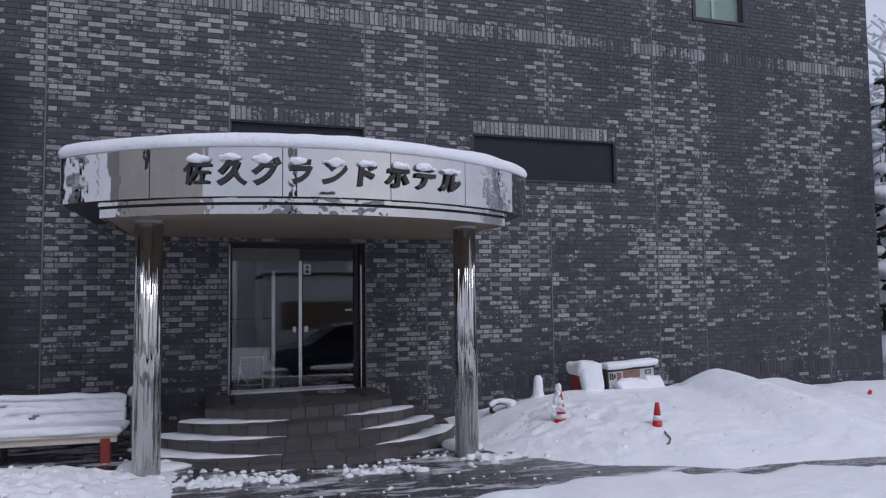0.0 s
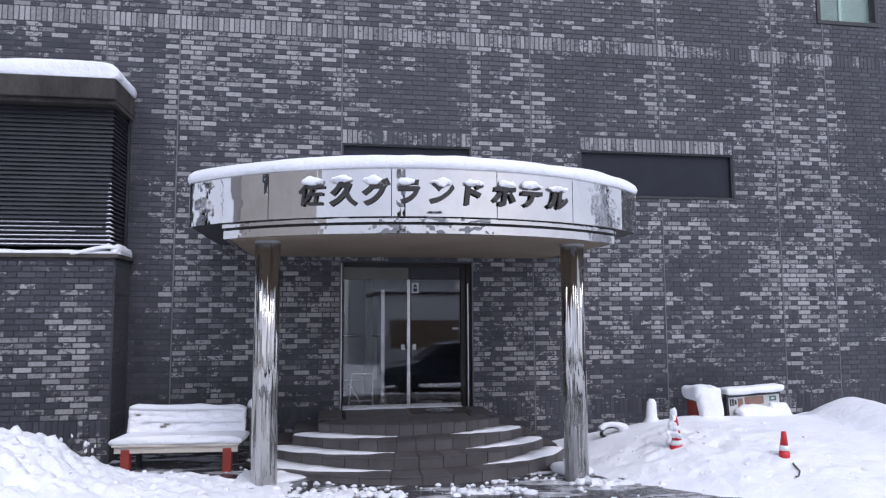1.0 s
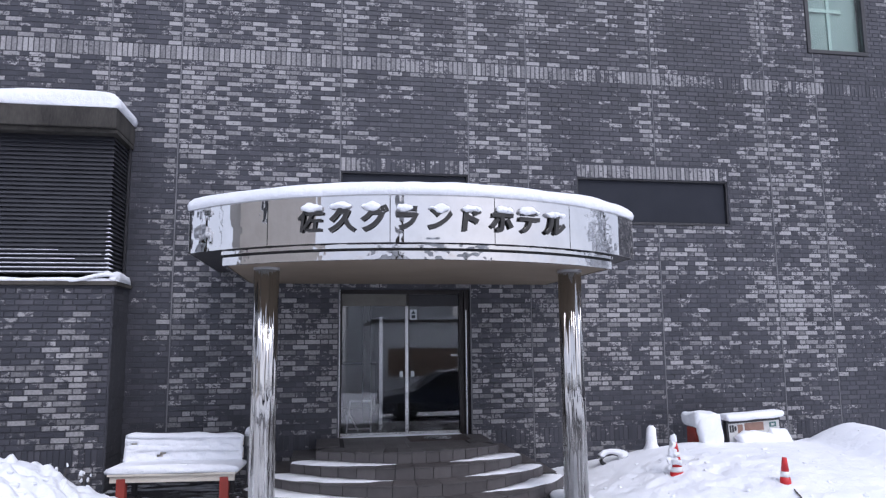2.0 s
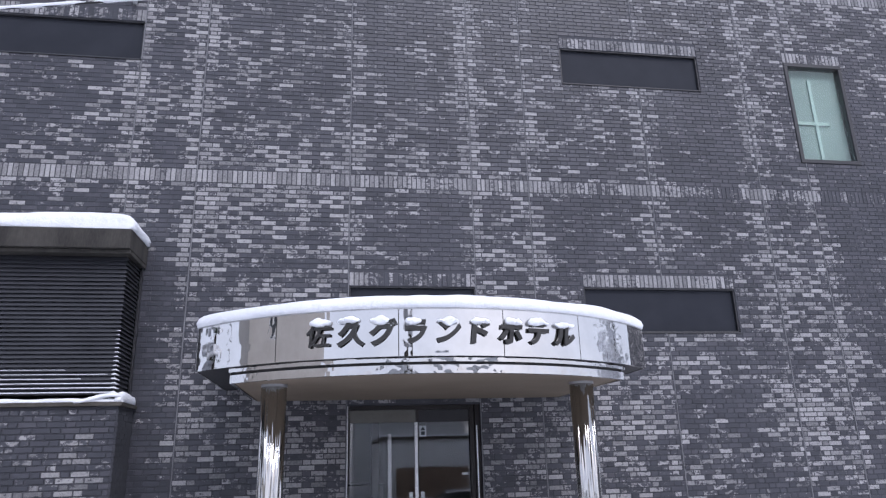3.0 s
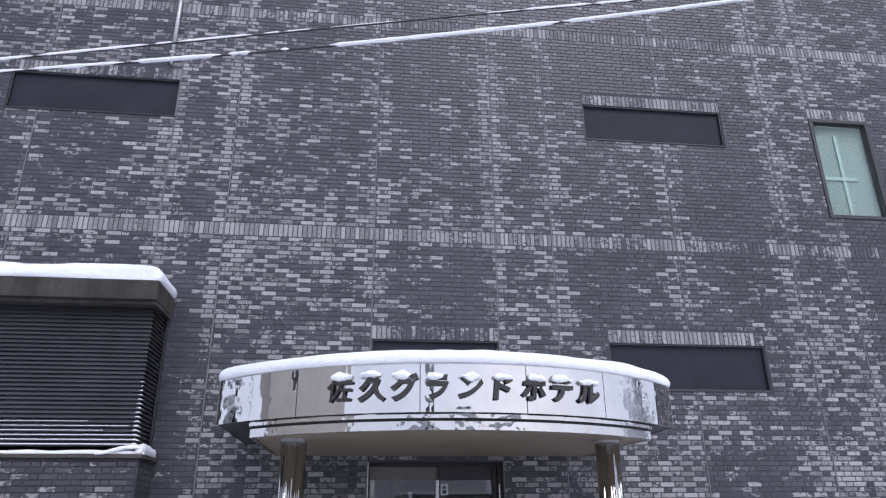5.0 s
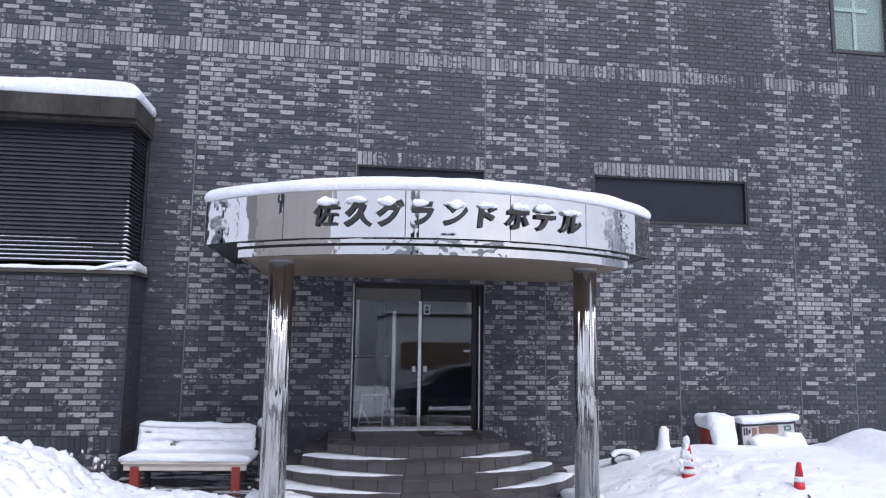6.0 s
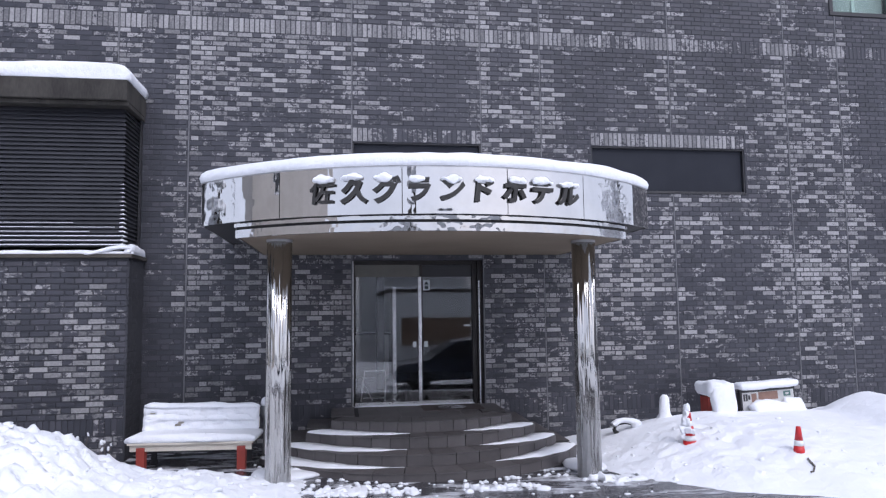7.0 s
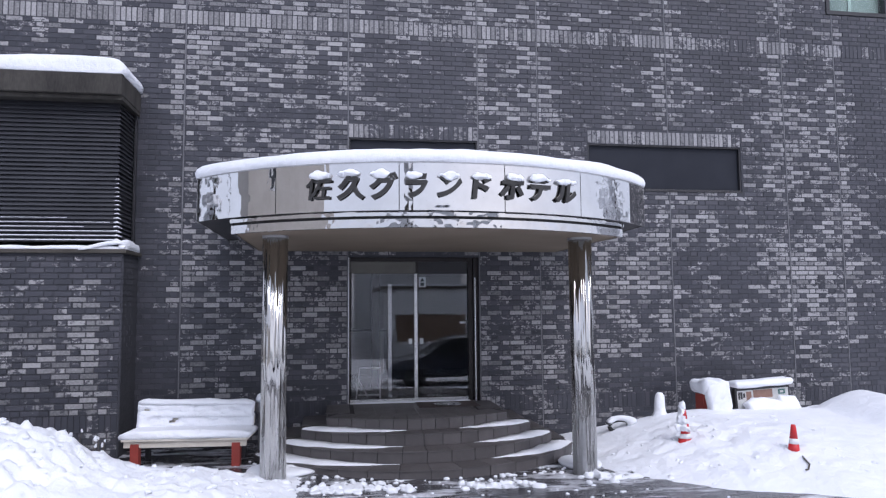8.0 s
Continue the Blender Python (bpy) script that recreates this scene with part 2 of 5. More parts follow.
def snow_blob(path, width, height, name, parent, label="", lump=0.35, sides=10, seed=0):
    """A rounded snow ridge along path: flat below, humped above."""
    b = bmesh.new()
    pts = [Vector(p) for p in path]
    rings = []
    for i, p in enumerate(pts):
        d = (pts[min(i + 1, len(pts) - 1)] - pts[max(i - 1, 0)])
        d.z = 0
        d.normalize()
        side = Vector((d.y, -d.x, 0))
        end = min(i, len(pts) - 1 - i)
        k = (0.55, 0.85, 1.0)[min(end, 2)]
        s = 1 + lump * (noise.noise(p * 3 + Vector((seed, 0, 0))))
        ring = []
        for j in range(sides + 1):
            a = math.pi * j / sides
            wob = 1 + 0.25 * lump * noise.noise(p * 9 + Vector((j, seed, 0)))
            ring.append(b.verts.new(p + side * (width / 2 * k * math.copysign(abs(math.cos(a)) ** 0.6, math.cos(a)) * wob) + Vector((0, 0, height * k * s * math.sin(a) ** 0.7 * wob))))
        rings.append(ring)
    for r, s in zip(rings, rings[1:]):
        for j in range(sides):
            b.faces.new((r[j], s[j], s[j + 1], r[j + 1]))
        b.faces.new((r[0], r[-1], s[-1], s[0]))
    b.faces.new(rings[0])
    b.faces.new(rings[-1][::-1])
    bmesh.ops.recalc_face_normals(b, faces=b.faces)
    return part(name, b, SNOW, parent, label, smooth=True)


# ---- the plan ----
COURSE, STRETCHER, HEADER, JOINT = 0.0728, 0.223, 0.112, 0.010
WALL_L, WALL_R, WALL_TOP = -7.2, 11.58, 13.0
DOOR = (-0.355, 1.56, 0.0, 2.565)
WINDOWS = {"window_1": (-0.355, 1.56, 3.59, 4.305), "window_2": (3.285, 5.835, 3.61, 4.32), "window_3": (3.215, 5.775, 7.92, 8.61), "window_4": (-6.22, -3.62, 7.915, 8.60), "window_5": (7.48, 8.65, 6.61, 8.605)}
LINTELS = [(a, b, d, d + 0.215) for a, b, c, d in WINDOWS.values()]
BANDS = [(WALL_L, WALL_R, 0.315, 0.53), (WALL_L, WALL_R, 5.88, 6.095), (WALL_L, WALL_R, 9.96, 10.175)]
JOINTS_X = [-6.9, -5.72, -3.62, -2.65, -0.362, 1.567, 2.5, 4.61, 6.62, 7.57, 10.3]
BAY_R, BAY_Y = -3.215, -0.68

# stretches where lime bloom is thick, and where the brick is bare (x, z, half width, half height, strength);
# the pale ones beside the door also paint in light bounced off the snow
LIMED_AND_LIT = [(-1.6, 4.6, 1.3, 1.6, 0.34), (-4.0, 6.9, 1.6, 0.9, 0.34), (-1.4, 1.9, 1.1, 1.3, 0.34), (3.7, 2.0, 1.5, 1.2, 0.24), (6.8, 2.6, 1.6, 1.6, 0.22), (1.7, 7.5, 0.6, 1.6, 0.14),
    (4.4, 5.2, 0.5, 0.7, 0.2), (6.6, 7.8, 0.5, 1.4, 0.22), (9.5, 3.8, 1.2, 1.0, 0.2), (8.5, 10.2, 2.0, 1.2, 0.25), (2.2, 5.0, 0.5, 0.9, 0.22), (2.0, 1.7, 0.5, 1.1, 0.22),
    (-5.0, 1.5, 1.1, 1.2, 0.3)]
BARE_HIGH = [(-0.3, 9.2, 2.5, 1.0, -0.06), (3.4, 4.9, 0.6, 0.4, -0.25), (1.0, 5.3, 0.7, 0.5, -0.22), (0.4, 8.6, 1.0, 1.2, -0.15), (5.6, 5.4, 0.8, 0.5, -0.25), (-5.0, 7.0, 0.6, 0.7, -0.3),
    (8.35, 5.6, 0.6, 1.0, -0.75), (3.5, 5.2, 0.8, 0.6, -0.15), (6.0, 6.5, 1.0, 0.5, -0.22), (9.2, 6.9, 1.2, 0.8, -0.22), (5.7, 7.2, 0.5, 1.2, -0.25), (3.7, 9.6, 2.2, 1.0, -0.4),
    (0.6, 7.4, 0.8, 1.0, -0.16)]
BARE_LOW = [(-3.1, 2.6, 0.15, 2.7, -1.2), (11.1, 3.0, 0.5, 2.2, -0.4), (9.6, 2.2, 1.6, 1.2, -0.22), (8.3, 4.0, 0.45, 1.0, -0.35), (8.0, 1.0, 2.6, 0.45, -0.35), (4.2, 0.9, 1.3, 0.3, -0.3),
    (5.7, 2.3, 0.5, 0.9, -0.3), (-2.9, 0.9, 0.22, 1.2, -1.0), (9.6, 3.4, 2.0, 3.6, -0.16)]


def bloom_at(x, z):
    """How likely a brick is to be pale at a place on the wall."""
    v = 0.165 - 0.07 * step01(z, 6.0, 7.0) + 0.40 * noise.noise(Vector((x * 0.55, 3.7, z * 0.6))) + 0.34 * noise.noise(Vector((x * 1.5, 9.1, z * 1.1)))
    for bx, bz, w, h, s in (*LIMED_AND_LIT, *BARE_HIGH, *BARE_LOW):
        v += s * math.exp(-((x - bx) / w) ** 2 - ((z - bz) / h) ** 2)
    for j in JOINTS_X:
        v += (0.45 + 0.38 * step01(z, 4.0, 5.5)) * math.exp(-(((x - j) / 0.17) ** 2))
    return min(0.9, max(-0.35, v))


class Bricks:
    """Gathers bricks as boxes on a plane whose face looks along -y, and makes them parts or one joined mesh."""

    def __init__(self, y, depth):
        self.y, self.depth, self.rows = y, depth, []
        self.rng = random.Random(5)

    def add(self, x0, x1, z0, z1, soldier=False, swell=0.0):
        g, r = JOINT / 2, self.rng
        if x1 - x0 < 0.03 or z1 - z0 < 0.03:
            return
        p = bloom_at((x0 + x1) / 2, (z0 + z1) / 2) + swell
        if soldier:
            pale = p + 0.30 + 0.4 * (r.random() - 0.5)
        else:
            pale = p + 0.12 + 1.15 * (r.random() - 0.5) - (0.34 if x1 - x0 < 0.15 else 0.0)
        self.rows.append((x0 + g, x1 - g, z0 + g, z1 - g, self.y - self.depth * (0.8 + 0.4 * r.random()), pale, r.random()))

    def course(self, x_from, x_to, z0, n, holes):
        zm, spans = z0 + COURSE / 2, [(x_from, x_to)]
        for a, b, c, d in holes:
            if c - 0.02 < zm < d + 0.02:
                spans = [s for u, v in spans for s in ((u, min(v, a)), (max(u, b), v)) if s[1] - s[0] > 0.02]
        period = STRETCHER + HEADER
        for u, v in spans:
            x = math.floor(u / period) * period - period + (n % 2) * period / 2
            k = 0
            while x < v:
                w = (STRETCHER, HEADER)[k % 2]
                self.add(max(x, u), min(x + w, v), z0, z0 + COURSE)
                x, k = x + w, k + 1

    def soldiers(self, a, b, c, d, holes=(), swell=0.0):
        n = max(1, round((b - a) / COURSE))
        for i in range(n):
            x0, x1 = a + (b - a) * i / n, a + (b - a) * (i + 1) / n
            if not any(p - 0.02 < (x0 + x1) / 2 < q + 0.02 and s < d and t > c for p, q, s, t in holes):
                self.add(x0, x1, c, d, True, swell)

    def mesh(self, name, rows):
        q = np.array(rows)
        n = len(q)
        x0, x1, z0, z1, y = q[:, 0], q[:, 1], q[:, 2], q[:, 3], q[:, 4]
        yb = np.full(n, self.y + 0.004)
        c = 0.004
        corner = [(x0, yb, z0), (x1, yb, z0), (x1, yb, z1), (x0, yb, z1), (x0 + c, y, z0 + c), (x1 - c, y, z0 + c), (x1 - c, y, z1 - c), (x0 + c, y, z1 - c)]
        co = np.stack([np.stack(v, -1) for v in corner], 1).reshape(-1, 3)
        quads = np.array([(4, 5, 6, 7), (0, 1, 5, 4), (1, 2, 6, 5), (2, 3, 7, 6), (3, 0, 4, 7)])
        faces = (np.arange(n)[:, None, None] * 8 + quads).reshape(-1, 4)
        me = bpy.data.meshes.new(name)
        me.from_pydata(co.tolist(), [], faces.tolist())
        for key, col in (("pale", 5), ("tone", 6)):
            me.attributes.new(key, "FLOAT", "FACE").data.foreach_set("value", np.repeat(q[:, col], 5).astype(np.float32))
        me.materials.append(BRICK)
        return me

    def build(self, parent, near, most=300):
        """Bricks inside the stretch near = (x0, x1, z0, z1) become parts; the rest is one joined part."""
        singles = [r for r in self.rows if near[0] < r[0] and r[1] < near[1] and near[2] < r[2] and r[3] < near[3]][:most]
        chosen = set(map(id, singles))
        rest = new("brickwork", self.mesh("brickwork", [r for r in self.rows if id(r) not in chosen]))
        rest.parent = parent
        tagged(rest, "dark grey bricks with pale lime bloom", kind="stuff")
        shared = {}
        for r in singles:
            w, h = round(r[1] - r[0], 2), round(r[3] - r[2], 2)
            key = (w, h, round(r[5] * 4), round(r[6] * 3))
            if key not in shared:
                shared[key] = self.mesh("brick", [(-w / 2, w / 2, -h / 2, h / 2, self.y - self.depth, key[2] / 4, key[3] / 3)])
                shared[key].transform(Matrix.Translation((0, -self.y, 0)))
            b = new("brick", shared[key])
            b.parent = parent
            b.location = ((r[0] + r[1]) / 2, self.y, (r[2] + r[3]) / 2)


def pierced_wall(x0, x1, z0, z1, y0, y1, holes):
    """A wall of boxes round its openings."""
    b = bmesh.new()
    xs = sorted({x0, x1, *[v for h in holes for v in h[:2]]})
    zs = sorted({z0, z1, *[v for h in holes for v in h[2:]]})
    solid = {}
    for i, (a, c) in enumerate(zip(xs, xs[1:])):
        for j, (d, e) in enumerate(zip(zs, zs[1:])):
            solid[i, j] = not any(h[0] < (a + c) / 2 < h[1] and h[2] < (d + e) / 2 < h[3] for h in holes)
    grid = {}

    def v(i, j, y):
        if (i, j, y) not in grid:
            grid[i, j, y] = b.verts.new((xs[i], y, zs[j]))
        return grid[i, j, y]

    for (i, j), s in solid.items():
        if not s:
            continue
        b.faces.new((v(i, j, y0), v(i + 1, j, y0), v(i + 1, j + 1, y0), v(i, j + 1, y0)))
        b.faces.new((v(i, j, y1), v(i, j + 1, y1), v(i + 1, j + 1, y1), v(i + 1, j, y1)))
        for di, dj, p, q in ((-1, 0, (i, j), (i, j + 1)), (1, 0, (i + 1, j + 1), (i + 1, j)), (0, -1, (i + 1, j), (i, j)), (0, 1, (i, j + 1), (i + 1, j + 1))):
            if not solid.get((i + di, j + dj), False):
                b.faces.new((v(*p, y0), v(*q, y0), v(*q, y1), v(*p, y1)))
    return b


# ---- ground: yard in front of the house, falling a little to the street, and on to the horizon ----
def ground_z(x, y):
    t = min(1.0, max(0.0, (-y - 4.2) / 6.0))
    return -0.05 + 0.035 * max(-1.0, min(1.0, -(x - 0.6) / 1.8)) - 0.5 * t * t * (3 - 2 * t)


def grid_mesh(xs, ys, height, name, mat, parent=None, label=""):
    me = bpy.data.meshes.new(name)
    co = [(x, y, height(x, y)) for y in ys for x in xs]
    w = len(xs)
    fs = [(j * w + i, j * w + i + 1, j * w + w + i + 1, j * w + w + i) for j in range(len(ys) - 1) for i in range(w - 1)]
    me.from_pydata(co, [], fs)
    me.materials.append(mat)
    me.polygons.foreach_set("use_smooth", [True] * len(me.polygons))
    ob = new(name, me)
    ob.parent = parent
    return tagged(ob, label)


def span(a, b, step):
    n = max(1, round((b - a) / step))
    return [a + (b - a) * i / n for i in range(n + 1)]


gx = [-2000, -400, -100, -40, -20, *span(-10, 16, 0.25), 25, 40, 100, 400, 2000]
gy = [-2000, -400, -100, -45, -30, -22, *span(-16, 1, 0.25), 8, 30, 120, 500, 2000]
tagged(grid_mesh(gx, gy, ground_z, "ground", GROUND), "wet dark asphalt yard with trodden slush and ice", "ground", kind="structure")


def lumps(x, y, big=0.0, small=0.03):
    v = Vector((x, y, 0))
    return big * noise.fractal(v * 0.9, 1.0, 2.0, 3) + small * noise.fractal(v * 5.0, 0.9, 2.1, 4)


def bell(x, c, w):
    return math.exp(-(((x - c) / w) ** 2))


def step01(v, a, b):
    t = min(1.0, max(0.0, (v - a) / (b - a)))
    return t * t * (3 - 2 * t)


def left_bank(x, y):
    """The shovelled heap in front of the bench."""
    crest = float(np.interp(x, (-7, -3.85, -3.4, -2.95, -2.55, -1.9, -1.4, -0.85), (0.80, 0.70, 0.61, 0.36, 0.19, 0.15, 0.03, 0.0)))
    z = crest * step01(y, -4.8, -2.5) ** 0.8 * (1 - 0.95 * step01(y, -2.3, -1.5))
    edge = -0.1 + (0.13 - 0.07 * step01(y, -2.2, -1.6)) * step01(-x, 0.55, 1.1) * step01(y, -4.4 + 0.5 * noise.noise(Vector((x * 1.5, 0, 0))), -3.3)
    return ground_z(x, y) + max(z + edge + (lumps(x, y, 0.03, 0.05) + 0.065 * noise.fractal(Vector((x, y, 3)) * 9, 0.8, 2.1, 4)) * min(1.0, 0.3 + 2 * z), -0.08)


RIDGE_X = (2.5, 2.97, 3.44, 3.74, 4.12, 4.45, 5.5, 6.06, 6.33, 6.6, 6.96, 7.27, 7.58, 7.87, 8.2, 8.54, 9.0, 9.36, 9.9, 10.4, 14)
RIDGE_Z = (0, 0.14, 0.29, 0.39, 0.43, 0.47, 0.46, 0.44, 0.42, 0.575, 0.70, 0.60, 0.44, 0.455, 0.485, 0.375, 0.24, 0.26, 0.325, 0.30, 0.3)


def right_bank(x, y):
    """The long bank along the wall."""
    ridge = sum(np.interp(x + d, RIDGE_X, RIDGE_Z) for d in (-0.1, -0.05, 0, 0.05, 0.1)) / 5
    foot = float(np.interp(x, (2.2, 3.25, 4.0, 4.8, 5.6, 6.6, 14), (-2.6, -3.0, -3.6, -3.92, -3.97, -4.1, -4.9))) + 0.2 * noise.noise(Vector((x * 1.3, 4, 0)))
    rise = min(1.0, max(0.0, (y - foot) / (-0.95 - foot)))
    z = float(ridge) * (rise + 0.24 * math.sin(math.pi * rise)) * step01(x, 2.2, 2.75) * (1 - 0.5 * step01(y, -0.95, -0.05))
    rough = step01(-y, 0.9, 1.8) * (1 + 0.9 * step01(-x, -4.6, -3.6) - 0.65 * step01(x, 4.2, 5.6) * step01(y, -3.4, -2.6))
    fine = 0.03 * noise.fractal(Vector((x * 2.4, y * 4.5, 5)), 0.9, 2.0, 2) + 0.022 * noise.fractal(Vector((x, y, 3)) * 10, 0.9, 2.0, 3)
    return ground_z(x, y) + max(z - 0.05 * (1 - rise) + (lumps(x, y, 0.02, 0.02 * max(0.3, rough)) + fine * rough) * min(1.0, 0.15 + 2.2 * z), -0.08)


def street_snow(x, y):
    """The smooth cover over the forecourt, thinning out before the entrance."""
    edge = float(np.interp(x, (2.2, 3.2, 3.75, 4.2, 4.7, 5.5, 6.2, 14), (-3.72, -3.6, -3.6, -3.82, -3.98, -3.98, -4.25, -5.0)))
    edge += 0.10 * noise.noise(Vector((x * 1.6, 7, 0))) + 0.08 * noise.noise(Vector((x * 5.0, 2, 0))) - 1.2 * step01(-x, -2.2, 1.0)
    z = 0.13 * step01(-y, -edge, -edge + 0.32)
    return ground_z(x, y) + z - 0.03 + lumps(x, y, 0.03, 0.012) * min(1.0, 8 * z)


for nm, fn, xs, ys, lb in (("snow_bank", left_bank, span(-9.0, 0.0, 0.034), span(-5.6, -0.05, 0.034), "heap of shovelled snow before a bench"),
                           ("snow_bank", right_bank, span(2.1, 14.0, 0.045), span(-6.0, -0.03, 0.045), "long bank of soft snow along the brick wall"),
                           ("snow_cover", street_snow, span(-16.0, 22.0, 0.09), [*span(-20.0, -6.0, 0.2), *span(-5.93, -3.0, 0.06)], "smooth snow lying over the forecourt")):
    tagged(grid_mesh(xs, ys, fn, nm, SNOW), lb, "snow", kind="stuff")

# ---- the main wall ----
HOLES = [DOOR, *WINDOWS.values()]
wall = thing("wall_north", "dark grey brick front wall with pale lime bloom", "wall", kind="structure")
part("mortar_bed", pierced_wall(WALL_L, WALL_R, -0.3, WALL_TOP, 0.0, 0.30, HOLES), MORTAR, wall)
field = Bricks(0.0, 0.005)
no_brick = [*HOLES, *LINTELS, *BANDS, *[(j - 0.007, j + 0.007, 0, WALL_TOP) for j in JOINTS_X], (WALL_L, BAY_R - 0.2, 0, 4.7)]
levels = []
for c, d in ((0.02, 0.315), (0.53, 5.88), (6.095, 9.96), (10.175, WALL_TOP)):
    n = round((d - c) / COURSE)
    levels += [c + (d - c) * i / n for i in range(n)]
for row, z in enumerate(levels):
    field.course(WALL_L, WALL_R, z, row, no_brick)
for k, (a, b, c, d) in enumerate(BANDS):
    cuts = [a, *JOINTS_X, b]
    for p, q in zip(cuts, cuts[1:]):
        field.soldiers(p + 0.007, q - 0.007, c, d, [*HOLES, *LINTELS], 0.25 if k else -0.42)
for a, b, c, d in LINTELS:
    field.soldiers(a, b, c, d, (), 0.3 if a > 0 else -0.05)
field.build(wall, (1.66, 4.6, 0.62, 1.65))
for j in JOINTS_X:
    if j > BAY_R:
        spans_z = [(0.0, WALL_TOP)]
        for a, b, c, d in HOLES:
            if a < j < b:
                spans_z = [s for u, v in spans_z for s in ((u, min(v, c)), (max(u, d), v)) if s[1] > s[0]]
    else:
        spans_z = [(5.0, 7.88 if -6.22 < j < -3.63 else WALL_TOP), (8.82, WALL_TOP)][: 2 if -6.22 < j < -3.63 else 1]
    b = bmesh.new()
    for u, v in spans_z:
        if v - u > 0.01:
            box(j - 0.0075, j + 0.0075, -0.007, 0.002, u, v, bm=b)
    part("expansion_joint", b, CAULK, wall, "pale sealed expansion joint")

side = thing("wall_east", "dark brick side wall round the corner", "wall", kind="structure")
part("side_face", box(WALL_R - 0.3, WALL_R - 0.002, 0.302, 12.0, -0.3, WALL_TOP), MORTAR, side)
back = thing("wall_back", "plain wall closing the house", "wall", kind="structure")
part("back_face", box(WALL_L, WALL_R - 0.302, 11.7, 12.0, -0.3, WALL_TOP), MORTAR, back)
west = thing("wall_west", "plain wall closing the house", "wall", kind="structure")
part("west_face", box(WALL_L - 0.3, WALL_L - 0.002, 0.0, 12.0, -0.3, WALL_TOP), MORTAR, west)
top = thing("roof", "flat roof over the brick house", "roof", kind="structure")
part("roof_slab", box(WALL_L - 0.35, WALL_R + 0.05, -0.06, 12.05, WALL_TOP + 0.004, WALL_TOP + 0.3), CONCRETE, top)


# ---- windows of the main wall ----
def blank_window(name, a, b, c, d, label):
    w = thing(name, label, "window", (a + b) / 2, 0, c, kind="structure")
    hw, h, t = (b - a) / 2 - 0.002, d - c, 0.022
    for n_, x0, x1, z0, z1 in (("frame_head", -hw, hw, h - t, h - 0.002), ("frame_sill", -hw, hw, 0.002, t), ("frame_side", -hw, -hw + t, t + 0.002, h - t - 0.002), ("frame_side", hw - t, hw, t + 0.002, h - t - 0.002)):
        part(n_, box(x0, x1, 0.01, 0.10, z0, z1, 0.004), BLACK_METAL, w)
    part("panel", box(-hw + t + 0.002, hw - t - 0.002, 0.06, 0.085, t + 0.002, h - t - 0.002), PANEL, w, "dark blue-grey blank panel")
    part("drip_sill", box(-hw - 0.01, hw + 0.01, -0.022, 0.0, -0.02, -0.002, 0.003), BLACK_METAL, w)


for nm in ("window_1", "window_2", "window_3", "window_4"):
    blank_window(nm, *WINDOWS[nm], "long low window closed with a dark panel")

BLIND = two_scale("pale_green_blind", (0.17, 0.21, 0.205), (0.215, 0.26, 0.25), 0.5, 0.05, 0.7)
BLIND_BAR = two_scale("white_window_bar", (0.27, 0.33, 0.32), (0.33, 0.40, 0.385), 0.2, 0.02, 0.5)
a, b, c, d = WINDOWS["window_5"]
w5 = thing("window_5", "tall window with a pale green blind and dark frame", "window", (a + b) / 2, 0, c, kind="structure")
hw, h, t = (b - a) / 2 - 0.002, d - c, 0.07
for n_, x0, x1, z0, z1 in (("frame_head", -hw, hw, h - t, h - 0.002), ("frame_sill", -hw, hw, 0.002, t), ("frame_side", -hw, -hw + t, t + 0.002, h - t - 0.002), ("frame_side", hw - t, hw, t + 0.002, h - t - 0.002)):
    part(n_, box(x0, x1, -0.02, 0.10, z0, z1, 0.005), BLACK_METAL, w5)
pane = part("pane", box(-hw + t + 0.002, hw - t - 0.002, 0.03, 0.038, t + 0.002, h - t - 0.002), DULL_GLASS, w5)
pane.visible_shadow = False
part("blind", box(-hw + t + 0.002, hw - t - 0.002, 0.12, 0.125, t + 0.002, h - t - 0.002), BLIND, w5, "pale green drawn blind")
part("glazing_bar", box(-0.085, -0.025, 0.095, 0.112, t + 0.05, h - t - 0.2), BLIND_BAR, w5)
part("glazing_bar", box(-hw + t + 0.01, 0.2, 0.093, 0.111, 0.80, 0.865), BLIND_BAR, w5)

# ---- entrance steps: shallow arcs whose ends stop short of the wall ----
SX = 0.52
STEPS = [(1.16, -1.42, 0.475), (1.47, -1.66, 0.335), (1.75, -1.96, 0.19), (2.03, -2.28, 0.05)]
Y_END = -1.1
steps = thing("entrance_steps", "bowed grey tiled entrance steps with snow at their ends", "steps", SX, 0, 0)


def arc_of(i):
    """Radius, centre and half angle of a step's nosing."""
    h_, front, _ = STEPS[i]
    s = Y_END - front
    r = (h_ * h_ + s * s) / (2 * s)
    return r, front + r, math.asin(h_ / r)


def arc(i, d, a0, a1, n):
    """Points on a step's nosing moved out by d, between two angles from the middle."""
    r, cy, _ = arc_of(i)
    return [((r + d) * math.sin(a0 + (a1 - a0) * k / n), cy - (r + d) * math.cos(a0 + (a1 - a0) * k / n)) for k in range(n + 1)]


